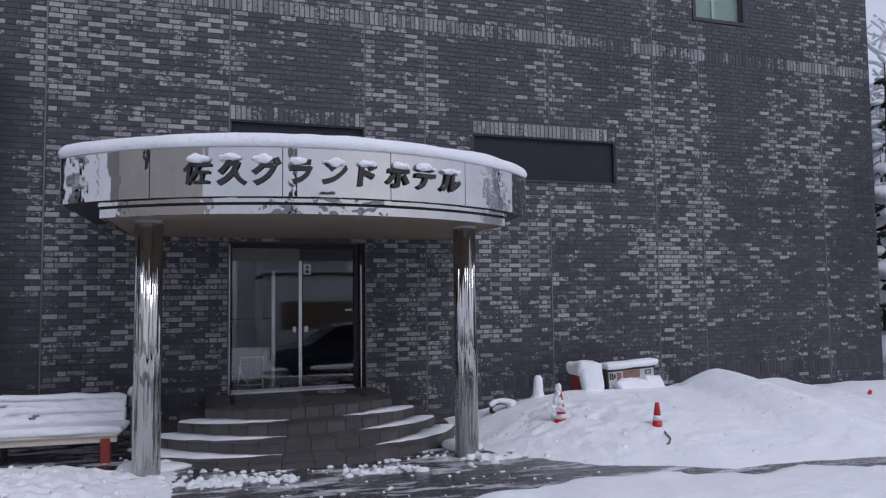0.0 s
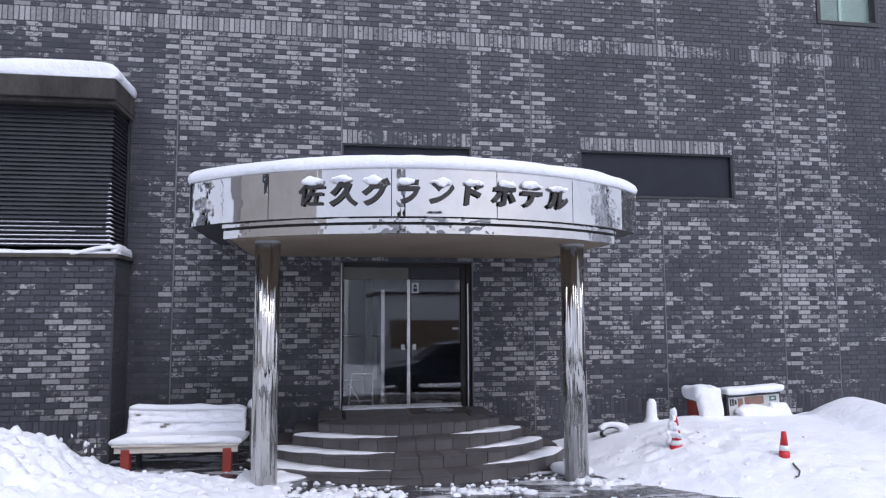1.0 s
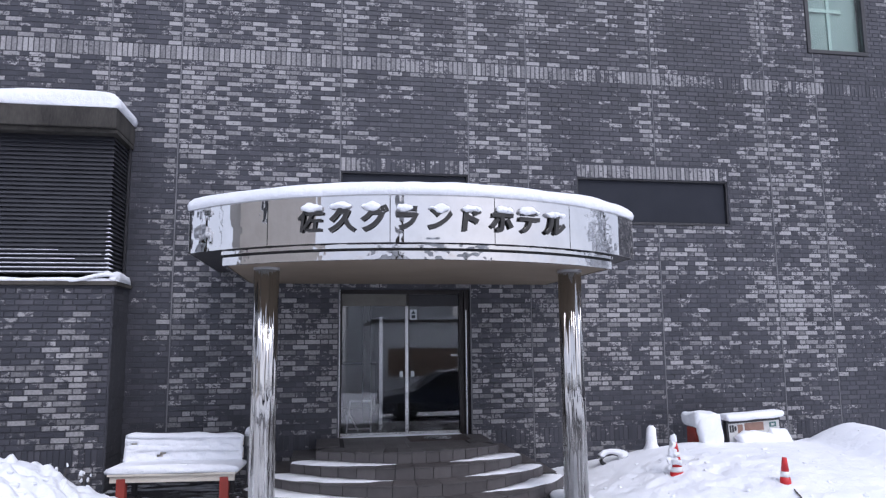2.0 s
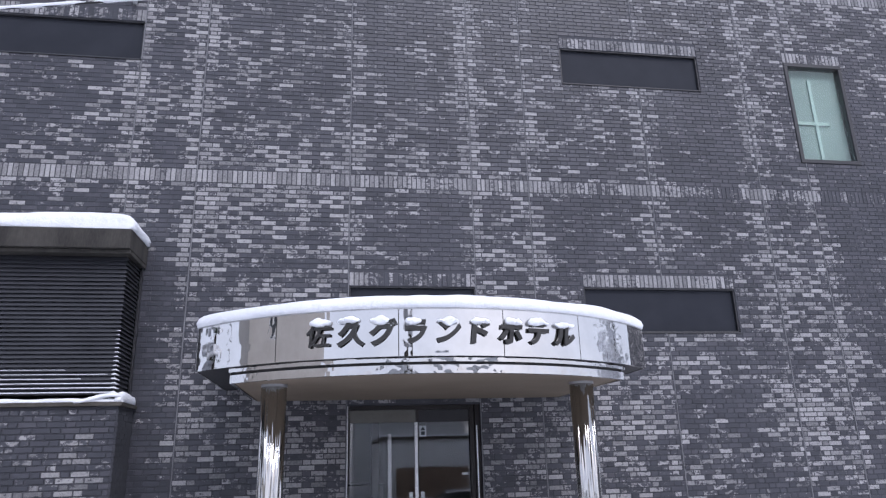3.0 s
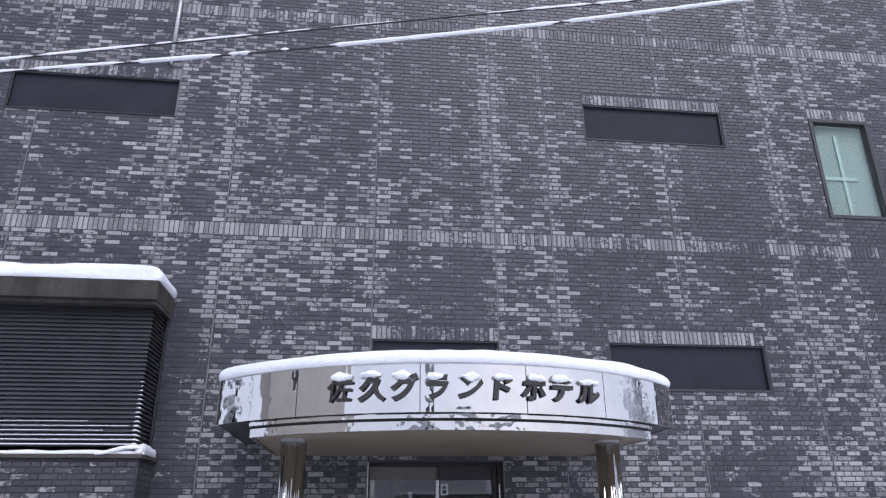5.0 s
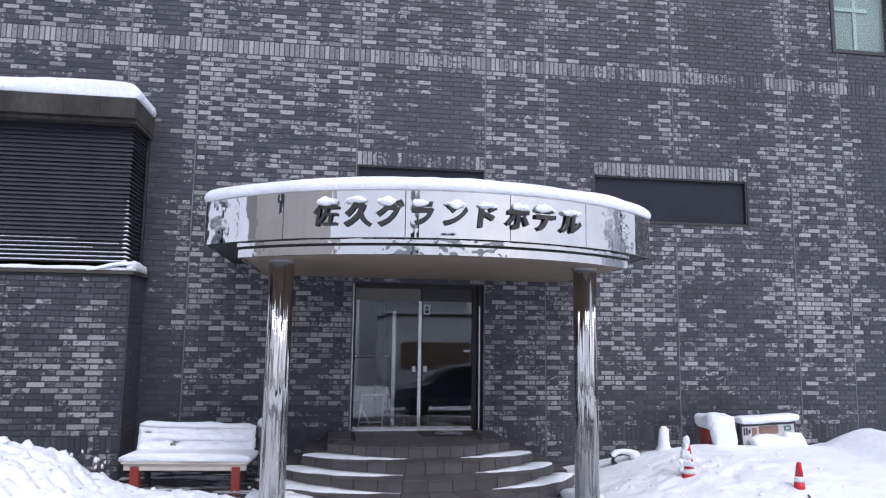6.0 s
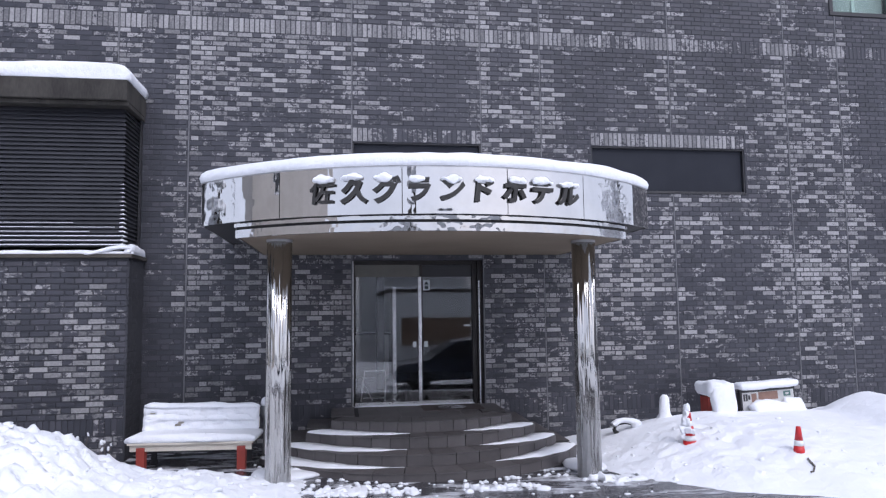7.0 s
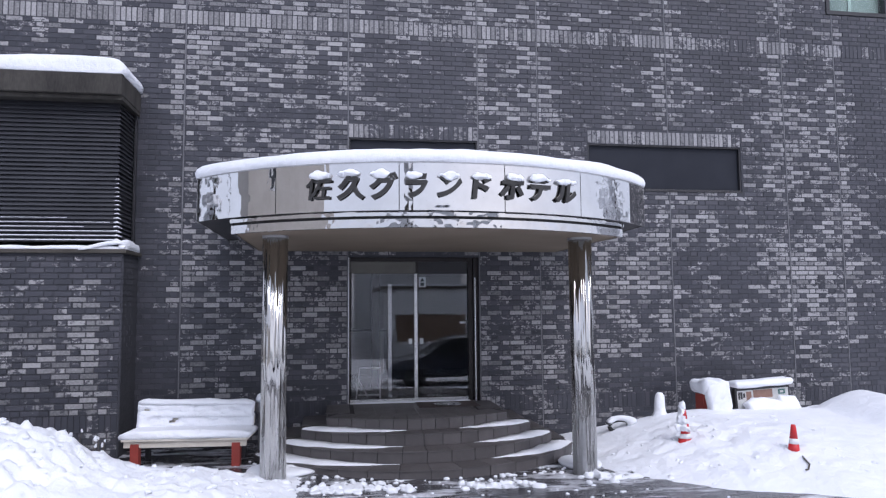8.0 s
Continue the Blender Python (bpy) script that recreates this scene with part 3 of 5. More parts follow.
for i, (h_, front, zt) in enumerate(STEPS):
    lo = STEPS[i + 1][2] if i + 1 < len(STEPS) else -0.2
    r, cy, half = arc_of(i)
    part("step_core", extrude_outline([*arc(i, -0.014, -half + 0.006, half - 0.006, 40), (h_ - 0.014, -0.014), (-h_ + 0.014, -0.014)], -0.25, zt - 0.014 - 0.0005 * i), GROUT, steps)
    n = 14
    da = 2 * half / n
    g = 0.0045 / r
    bm = ribbon(arc(i, 0.0, -da / 2 + g, da / 2 - g, 2), arc(i, -0.013, -da / 2 + g, da / 2 - g, 2), max(lo, -0.17) + 0.003, zt - 0.016)
    bmesh.ops.recalc_face_normals(bm, faces=bm.faces)
    bmesh.ops.translate(bm, verts=bm.verts, vec=(0, -cy, 0))
    riser = mesh_of(bm, "riser_tile", STEP_TILE)
    bm = ribbon(arc(i, 0.010, -da / 2 + g, da / 2 - g, 2), arc(i, -0.34, -da / 2 + g, da / 2 - g, 2), zt - 0.013, zt)
    bmesh.ops.recalc_face_normals(bm, faces=bm.faces)
    bmesh.ops.translate(bm, verts=bm.verts, vec=(0, -cy, 0))
    tread = mesh_of(bm, "tread_tile", STEP_TILE)
    for k in range(n):
        for nm, me in (("riser_tile", riser), ("tread_tile", tread)):
            ob = new(nm, me)
            ob.parent, ob.location, ob.rotation_euler = steps, (0, cy, 0), (0, 0, -half + da * (k + 0.5))
    for sx in (-1, 1):
        for k in range(7):
            y0 = Y_END + 0.01 + k * 0.153
            x0, x1 = sorted((sx * h_, sx * (h_ - 0.013)))
            part("side_tile", box(x0, x1, y0, min(y0 + 0.15, -0.016), max(lo, -0.17) + 0.003, zt - 0.016), STEP_TILE, steps)
        x0, x1 = sorted((sx * (h_ + 0.008), sx * (h_ - 0.3)))
        part("side_tread", box(x0, x1, Y_END + 0.32, -0.018, zt - 0.0135, zt - 0.0006), STEP_TILE, steps)
for k in range(6):
    for j in range(3):
        part("landing_tile", box(-0.80 + 0.27 * k, -0.535 + 0.27 * k, -1.06 + 0.345 * j, -0.72 + 0.345 * j, 0.45, 0.4735), STEP_TILE, steps)

for i in (1, 2, 3):
    h_, front, zt = STEPS[i]
    r, cy, half = arc_of(i)
    r2, cy2, half2 = arc_of(i - 1)
    for sx, far in ((-1, 0.86), (1, 0.62)):
        b = bmesh.new()
        rings, m = [], 30
        for k in range(m + 1):
            u = k / m
            a_o = sx * half * (1 - 0.98 * far * u)
            a_i = sx * half2 * (1 - 0.98 * far * u)
            po = Vector(((r - 0.012) * math.sin(a_o), cy - (r - 0.012) * math.cos(a_o), zt))
            pi_ = Vector(((r2 + 0.004) * math.sin(a_i), cy2 - (r2 + 0.004) * math.cos(a_i), zt))
            full = max(0.02, min(1.0, (1 - u) * 1.35 + 0.25 * noise.noise(Vector((u * 7, i * 3.1, sx)))))
            th = 0.032 * full * (1 + 0.5 * noise.noise(Vector((u * 5, i, 2 + sx)))) + 0.002
            pts = [pi_, pi_ + Vector((0, 0, th)), pi_.lerp(po, 0.5 * full) + Vector((0, 0, th)), pi_.lerp(po, 0.92 * full) + Vector((0, 0, 0.6 * th)), pi_.lerp(po, full) + Vector((0, 0, -0.001))]
            rings.append([b.verts.new(q) for q in pts])
        for p_, q_ in zip(rings, rings[1:]):
            for j in range(4):
                b.faces.new((p_[j], p_[j + 1], q_[j + 1], q_[j]))
        bmesh.ops.recalc_face_normals(b, faces=b.faces)
        sn = part("snow_wedge", b, SNOW, None, smooth=True)
        sn.location = (SX, 0, 0)
        tagged(sn, "wedge of snow on a tiled step", "snow", "snow on the steps")

# ---- canopy ----
CX, CY, R_OUT, R_RING = 0.565, 0.14, 3.46, 3.37
Z_SOFFIT, Z_RING, Z_TOP = 2.635, 2.80, 3.265
canopy = thing("entrance_canopy", "mirror-steel entrance canopy with a bowed front", "canopy", CX, CY, 0)


def bow(r, half, n=64):
    """The bowed front from the left end to the right end, at half width `half`."""
    a = math.asin(half / r)
    return [(r * math.sin(-a + 2 * a * i / n), -r * math.cos(-a + 2 * a * i / n)) for i in range(n + 1)]


def box_outline(r, half, n=64):
    return [*bow(r, half, n), (half, -CY - 0.012), (-half, -CY - 0.012)]


H_OUT, H_RING = 2.61, 2.2
part("core", extrude_outline(box_outline(R_OUT - 0.03, H_OUT - 0.03), Z_RING + 0.012, Z_TOP - 0.02), CONCRETE, canopy)
part("underside", extrude_outline(box_outline(R_OUT - 0.01, H_OUT - 0.01), Z_RING, Z_RING + 0.01), BLACK_METAL, canopy)
part("soffit", extrude_outline(box_outline(R_RING - 0.05, H_RING - 0.05), Z_SOFFIT + 0.004, Z_RING - 0.004), SOFFIT, canopy, "beige soffit board")
# fascia sheets with narrow seams between them
a_end = math.asin(H_OUT / R_OUT)
seams = [-a_end, -0.514, -0.14, 0.171, 0.446, a_end]
for s0, s1 in zip(seams, seams[1:]):
    an = [s0 + 0.0012 + (s1 - s0 - 0.0024) * i / 24 for i in range(25)]
    b = ribbon([(R_OUT * math.sin(v), -R_OUT * math.cos(v)) for v in an], [((R_OUT - 0.02) * math.sin(v), -(R_OUT - 0.02) * math.cos(v)) for v in an], Z_RING - 0.006, Z_TOP)
    bmesh.ops.recalc_face_normals(b, faces=b.faces)
    part("fascia_sheet", b, FASCIA, canopy, "mirror-polished steel sheet", smooth=False)
yo = -math.sqrt(R_OUT**2 - H_OUT**2)
for sx in (-1, 1):
    x0, x1 = sorted((sx * H_OUT, sx * (H_OUT - 0.02)))
    part("side_sheet", box(x0, x1, yo, -CY - 0.014, Z_RING - 0.006, Z_TOP), FASCIA, canopy)
a_end = math.asin(H_RING / R_RING)
for r, z0, z1, mt, nm in ((R_RING, Z_SOFFIT, Z_SOFFIT + 0.085, RING_STEEL, "lower_ring"), (R_RING - 0.025, Z_SOFFIT + 0.087, Z_SOFFIT + 0.11, GROOVE, "shadow_groove"), (R_RING + 0.02, Z_SOFFIT + 0.112, Z_RING - 0.008, RING_STEEL, "bead")):
    an = [-a_end + 2 * a_end * i / 72 for i in range(73)]
    b = ribbon([(r * math.sin(v), -r * math.cos(v)) for v in an], [((r - 0.04) * math.sin(v), -(r - 0.04) * math.cos(v)) for v in an], z0, z1)
    yr = -(r - 0.04) * math.cos(a_end)
    for sx in (-1, 1):
        x0, x1 = sorted((sx * H_RING, sx * (H_RING - 0.04)))
        box(x0, x1, yr, -CY - 0.014, z0, z1, bm=b)
    bmesh.ops.recalc_face_normals(b, faces=b.faces)
    part(nm, b, mt, canopy)
part("top_trim", (lambda b: (bmesh.ops.recalc_face_normals(b, faces=b.faces), b)[1])(ribbon(bow(R_OUT + 0.006, H_OUT + 0.004), bow(R_OUT - 0.02, H_OUT - 0.02), Z_TOP + 0.001, Z_TOP + 0.012)), GALV, canopy)

for x in (-1.755, 1.755):
    col = thing("column", "round polished steel column, frost and painted snow reflection at the foot", "column", CX + x, -2.2, -0.12, group="columns under the canopy")
    part("shaft", lathe([(0.138, 0.0), (0.138, 2.76)], 48), COLUMN, col, smooth=False).data.polygons.foreach_set("use_smooth", [True] * 50)
    part("collar", lathe([(0.142, 2.73), (0.142, 2.762)], 40), GALV, col)


# snow lying on the canopy
def pillow(outline, height, name, overhang=0.03, seed=0.0, rings=7, lump=0.15):
    """A soft slab of snow over a plan outline, rounded at its rim."""
    b = bmesh.new()
    cx = sum(p[0] for p in outline) / len(outline)
    cy = sum(p[1] for p in outline) / len(outline)
    rows = []
    prof = [(0.0, -0.012), (overhang, 0.02), (overhang + 0.015, 0.35), (overhang - 0.01, 0.68), (-0.05, 0.9), (-0.13, 1.0), (-0.4, 1.06), (-0.8, 1.08)]
    for off, hh in prof:
        r_ = []
        for x, y in outline:
            dx, dy = x - cx, y - cy
            ln = math.hypot(dx, dy)
            wob = 1 + lump * noise.noise(Vector((x * 1.3, y * 1.3, seed))) + 0.3 * lump * noise.noise(Vector((x * 5, y * 5, seed + 3)))
            o = max(off, -0.9 * ln) * (1 + 0.5 * noise.noise(Vector((x * 3, y * 3, seed + 9))))
            r_.append(b.verts.new((x + dx / ln * o, y + dy / ln * o, hh * height * wob)))
        rows.append(r_)
    n_ = len(outline)
    for p_, q_ in zip(rows, rows[1:]):
        for i in range(n_):
            b.faces.new((p_[i], p_[(i + 1) % n_], q_[(i + 1) % n_], q_[i]))
    b.faces.new(rows[0][::-1])
    b.faces.new(rows[-1])
    bmesh.ops.recalc_face_normals(b, faces=b.faces)
    return b


sn = part("snow_on_canopy", pillow([*bow(R_OUT, H_OUT, 90), *[(H_OUT, y) for y in span(yo, -CY - 0.05, 0.2)[1:]], *[(x, -CY - 0.05) for x in span(H_OUT, -H_OUT, 0.3)[1:]], *[(-H_OUT, y) for y in span(-CY - 0.05, yo, 0.2)[1:-1]]], 0.14, "s", 0.015), SNOW, None, smooth=True)
sn.location = (CX, CY, Z_TOP + 0.013)
tagged(sn, "thick rounded layer of snow on the canopy", "snow")

# ---- bay with the louvred shutter ----
bay = thing("bay", "dark brick bay projecting from the wall", "bay", kind="structure")
part("bay_core", box(WALL_L, BAY_R, BAY_Y, -0.002, -0.3, 2.55), MORTAR, bay)
bayb = Bricks(BAY_Y, 0.010)
n = round((2.52 - 0.53) / COURSE)
for i in range(n):
    bayb.course(WALL_L, BAY_R - 0.008, 0.53 + (2.52 - 0.53) * i / n, i, [])
bayb.soldiers(WALL_L, BAY_R - 0.01, 0.315, 0.53, (), -0.9)
for i in range(4):
    bayb.course(WALL_L, BAY_R - 0.008, 0.02 + 0.0737 * i, i + 1, [])
bayb.build(bay, (-4.9, BAY_R, 0.62, 2.55))
sidew = thing("bay_side", "dark brick flank of the bay", "bay", BAY_R, 0, 0, kind="structure")
b = bmesh.new()
for i in range(34):
    z0 = 0.03 + i * 0.0735
    for k in range(3):
        y0 = -0.66 + 0.22 * k - (0.1 if i % 2 else 0.0)
        box(0.0, 0.008, max(y0, -0.672), min(y0 + 0.21, -0.012), z0, z0 + 0.062, bm=b)
part("brickwork", b, MORTAR, sidew)

def lumpy_tube(pts, r, seed):
    """A short uneven roll of snow."""
    b = tube(pts, [0.6 * r, 1.2 * r, 0.5 * r], 7)
    for v in b.verts:
        v.co += Vector((noise.noise(v.co * 60), noise.noise(v.co * 60 + Vector((seed, 0, 0))), 0.6 * noise.noise(v.co * 60 + Vector((9, 2, seed))))) * r * 0.6
    return b


shutter = thing("louvred_shutter", "black louvred shutter between sill and roof slab", "shutter", 0, BAY_Y, 2.70)
SLAT_METAL = two_scale("dark_grey_slat_metal", (0.025, 0.026, 0.032), (0.043, 0.044, 0.052), 0.5, 0.01, 0.42, relief=0.05)
CORNER = BAY_R - 0.075
part("backing", box(WALL_L, CORNER - 0.085, 0.085, 0.66, 0.0, 1.81), BLACK_METAL, shutter)
bm = bmesh.new()
pr = [(0.034, 0.062), (0.0, 0.007), (-0.003, -0.003), (0.006, -0.003), (0.034, 0.051)]
rows_ = [[bm.verts.new((x, y, z_)) for x, y, z_ in line] for line in ([(WALL_L + 0.02, d, z_) for d, z_ in pr], [(CORNER - d, d, z_) for d, z_ in pr], [(CORNER - d, 0.64, z_) for d, z_ in pr])]
for p_, q_ in zip(rows_, rows_[1:]):
    for j in range(5):
        bm.faces.new((p_[j], p_[(j + 1) % 5], q_[(j + 1) % 5], q_[j]))
bm.faces.new(rows_[0][::-1])
bm.faces.new(rows_[2])
bmesh.ops.recalc_face_normals(bm, faces=bm.faces)
slat = mesh_of(bm, "slat", SLAT_METAL)
for i in range(32):
    ob = new("slat", slat)
    ob.parent, ob.location = shutter, (0, 0, 0.01 + i * 0.0562)
part("wall_strip", box(CORNER + 0.002, CORNER + 0.03, 0.60, 0.662, 0.0, 1.81, 0.003), BLACK_METAL, shutter)
for i in range(6):
    x_from = (WALL_L, WALL_L, -6.6, WALL_L, -5.2, WALL_L)[i]
    x_end = (CORNER - 0.02, CORNER - 0.02, CORNER - 0.02, -3.7, CORNER - 0.1, -3.9)[i]
    part("snow_line", tube([(x_from, 0.001, 0.025 + i * 0.0562), (x_end, 0.001, 0.025 + i * 0.0562)], 0.007 - 0.0007 * i, 6), SNOW, shutter, "line of snow caught on a slat")
for i in range(15):
    w = 0.016 - 0.0008 * i
    zz = 0.024 + i * 0.0562
    part("snow_tuft", lumpy_tube([(CORNER - 0.05, 0.008, zz), (CORNER - 0.008, 0.006, zz), (CORNER - 0.006, 0.05 + 0.012 * (14 - i), zz)], w, i), SNOW, shutter, "tuft of snow on a slat's corner", smooth=True)

sill = thing("bay_sill", "snow-dusted sill under the shutter", "sill", 0, BAY_Y, 2.552, kind="structure")
part("sill_slab", box(WALL_L, BAY_R + 0.05, -0.06, 0.664, 0.0, 0.05, 0.006), CONCRETE, sill)
STAINED = two_scale("stained_concrete", (0.012, 0.011, 0.010), (0.07, 0.064, 0.056), 0.16, 0.02, 0.85, relief=0.5, stretch=(1, 1, 0.3))
slab = thing("bay_roof", "weathered concrete roof slab over the bay", "roof", 0, BAY_Y, 4.56, kind="structure")
part("slab", box(WALL_L, BAY_R - 0.015, -0.20, 0.666, 0.004, 0.275, 0.012), STAINED, slab)
part("slab_lip", box(WALL_L, BAY_R - 0.02, -0.14, 0.664, -0.05, 0.0, 0.004), STAINED, slab)


def slab_outline(x0, x1, y0, y1, step=0.12):
    return [*[(x, y0) for x in span(x0, x1, step)], *[(x1, y) for y in span(y0, y1, step)[1:]], *[(x, y1) for x in span(x1, x0, step)[1:]], *[(x0, y) for y in span(y1, y0, step)[1:-1]]]


sn = part("snow_on_bay_roof", pillow(slab_outline(WALL_L, BAY_R - 0.015, BAY_Y - 0.20, -0.03), 0.19, "s", 0.02, seed=5), SNOW, None, smooth=True)
sn.location = (0, 0, 4.836)
tagged(sn, "thick rounded layer of snow on the bay roof", "snow")
snow_blob([(x, BAY_Y + 0.02, 2.60) for x in span(WALL_L, BAY_R + 0.05, 0.08)], 0.15, 0.05, "snow_on_sill", None, seed=2)
tagged(bpy.data.objects["snow_on_sill"], "thin strip of snow along the sill", "snow")
snow_blob([(BAY_R - 0.01, y, 2.60) for y in span(BAY_Y - 0.05, -0.03, 0.06)], 0.13, 0.12, "snow_on_sill", None, seed=4)
snow_blob([(x, BAY_Y + 0.0, 2.59 + 0.075 * step01(x, BAY_R - 0.5, BAY_R - 0.06)) for x in span(BAY_R - 0.55, BAY_R + 0.02, 0.04)], 0.15, 0.055, "snow_on_sill", None, seed=6)
tagged(bpy.data.objects["snow_on_sill.002"], "snow banked up along the sill's end", "snow")
tagged(bpy.data.objects["snow_on_sill.001"], "small heap of snow on the sill's corner", "snow")

# ---- glass entrance doors and the lobby behind ----
LOBBY_WALL = two_scale("dim_lobby_wall", (0.16, 0.16, 0.16), (0.22, 0.22, 0.215), 0.8, 0.05, 0.8)
LOBBY_FLOOR = two_scale("polished_lobby_floor", (0.08, 0.085, 0.09), (0.13, 0.135, 0.14), 0.5, 0.03, 0.25)
FZ = 0.465
lobby = thing("lobby", "dim hotel lobby behind the glass doors", "room", kind="structure")
part("lobby_floor", box(-1.4, 2.8, 0.302, 5.2, FZ - 0.1, FZ), LOBBY_FLOOR, lobby)
for x0, x1, y0, y1 in ((-1.5, -1.402, 0.302, 5.3), (2.802, 2.9, 0.302, 5.3), (-1.4, 2.8, 5.202, 5.3)):
    part("lobby_wall", box(x0, x1, y0, y1, FZ - 0.1, 3.0), LOBBY_WALL, lobby)
part("lobby_ceiling", box(-1.5, 2.9, 0.302, 5.3, 3.002, 3.1), LOBBY_WALL, lobby)
sill_ = thing("threshold", "grey tiled threshold under the doors", "threshold", kind="structure")
part("threshold_slab", box(DOOR[0] + 0.002, DOOR[1] - 0.002, -0.01, 0.30, 0.2, FZ - 0.002), STEP_TILE, sill_)

# the soffit's brownish reflection is put into this panel's colour
TRANSOM = two_scale("soffit_reflection_olive", (0.11, 0.105, 0.09), (0.15, 0.145, 0.125), 0.4, 0.03, 0.4, relief=0.1)
door = thing("door_1", "closed double sliding glass doors with slim pale stiles", "door", 0, 0.16, FZ, kind="structure")
x0, x1, zt = DOOR[0] + 0.003, DOOR[1] - 0.003, DOOR[3] - FZ - 0.003
mid = 0.65
part("door_frame", box(x0, x0 + 0.014, -0.05, 0.06, 0, zt, 0.002), ALU, door, "slim pale frame edge")
part("door_frame", box(x0 + 0.015, x0 + 0.031, -0.03, 0.06, 0, zt, 0.002), DARK_FRAME, door)
part("door_frame", box(x1 - 0.14, x1 - 0.075, -0.05, 0.06, 0, zt, 0.003), DARK_FRAME, door)
part("jamb_strip", box(x1 - 0.062, x1 - 0.045, -0.13, -0.10, 0, zt - 0.3, 0.002), ALU, door, "bright jamb strip")
part("jamb_lining", box(x1 - 0.072, x1, -0.095, 0.10, 0, zt, 0.002), DARK_FRAME, door)
part("head_rail", box(x0 + 0.032, x1 - 0.142, -0.05, 0.06, zt - 0.06, zt, 0.003), DARK_FRAME, door)
part("transom_panel", box(x0 + 0.032, mid - 0.022, -0.02, 0.02, zt - 0.235, zt - 0.062), TRANSOM, door, "transom panel painted the dull olive of the soffit's reflection")
part("transom_panel", box(mid + 0.024, x1 - 0.142, 0.0, 0.03, zt - 0.235, zt - 0.062), BLACK_METAL, door, "dark transom panel")
part("transom_post", box(mid - 0.02, mid + 0.022, -0.03, 0.03, zt - 0.235, zt - 0.062), DARK_FRAME, door)
for nm, a, b, y in (("leaf", x0 + 0.032, mid + 0.005, -0.02), ("leaf", mid + 0.012, x1 - 0.143, 0.012)):
    leaf = new(nm)
    leaf.parent = door
    g = part("pane", box(a + 0.012, b - 0.03 if y < 0 else b - 0.004, y - 0.005, y + 0.005, 0.05, zt - 0.24), GLASS, leaf)
    g.visible_shadow = False
    part("bottom_rail", box(a, b, y - 0.015, y + 0.015, 0.004, 0.048, 0.003), ALU, leaf, "pale metal bottom rail")
    if y < 0:
        part("stile", box(b - 0.045, b, y - 0.018, y + 0.016, 0.05, zt - 0.24, 0.003), ALU, leaf, "pale metal stile")
    else:
        part("stile", box(a - 0.0, a + 0.012, y - 0.006, y + 0.014, 0.05, zt - 0.24, 0.003), DARK_FRAME, leaf)
snow_blob([(q, 0.085, FZ - 0.004) for q in span(DOOR[0] + 0.03, 1.42, 0.06)], 0.07, 0.022, "snow_strip", None, lump=0.5, seed=3)
tagged(bpy.data.objects["snow_strip"], "thin strip of snow along the door threshold", "snow")
STICKER = two_scale("white_sticker", (0.5, 0.55, 0.57), (0.62, 0.66, 0.67), 0.05, 0.01, 0.5)
STICKER_DARK = two_scale("dark_sticker_print", (0.03, 0.04, 0.05), (0.05, 0.06, 0.07), 0.05, 0.01, 0.5)
for x, z_, w, h_, mark in ((mid + 0.085, 1.66, 0.10, 0.15, True), (mid - 0.10, 0.83, 0.05, 0.08, False), (mid + 0.07, 0.83, 0.05, 0.08, False), (x1 - 0.22, 1.12, 0.09, 0.03, False)):
    st = thing("door_sticker", "small pale notice sticker on the door glass", "sticker", x, 0.125 if x < mid else 0.158, FZ + z_, group="door stickers")
    part("sheet", box(-w / 2, w / 2, 0, 0.0015, 0, h_), STICKER, st)
    if mark:
        b = bmesh.new()
        vs = [b.verts.new((px, -0.001, pz)) for px, pz in ((-0.035, 0.085), (0.035, 0.085), (0.0, 0.14))]
        b.faces.new(vs)
        box(-0.028, 0.028, -0.0016, -0.0004, 0.02, 0.07, bm=b)
        part("print", b, STICKER_DARK, st, "dark pictogram")
PLAIN_PRINT = two_scale("pale_panel", (0.42, 0.42, 0.41), (0.55, 0.55, 0.53), 0.3, 0.02, 0.6)
inner = thing("inner_door_stile", "pale upright stile of the inner lobby door", "door", 0.36, 1.55, FZ)
part("stile", box(-0.03, 0.03, -0.02, 0.02, 0, 1.75, 0.004), ALU, inner)
# added post: gives the dark upright that the reflected utility pole makes
pillar = thing("reflected_pole_post", "slim dark post added for the utility pole's reflection in the glass", "pillar", 0.16, 2.2, FZ)
part("shaft", box(-0.07, 0.07, -0.07, 0.07, 0, 2.48, 0.006), DARK_FRAME, pillar)
pic = thing("picture_frame", "framed picture on the lobby's back wall", "picture", -0.55, 5.196, FZ + 1.15)
part("frame", box(-0.22, 0.22, -0.03, 0.0, -0.22, 0.22, 0.004), BLACK_METAL, pic)
part("print", box(-0.17, 0.17, -0.034, -0.031, -0.17, 0.17), PLAIN_PRINT, pic)
desk = thing("lobby_counter", "pale counter in the lobby", "counter", -0.45, 4.4, FZ)
part("front", box(-0.8, 0.9, -0.02, 0.02, 0.0, 0.86, 0.006), PLAIN_PRINT, desk)
part("worktop", box(-0.84, 0.94, -0.06, 0.5, 0.862, 0.9, 0.008), BLACK_METAL, desk, "dark worktop")
easel = thing("sign_stand", "white folding sign stand inside the glass", "sign stand", 0.02, 0.62, FZ)
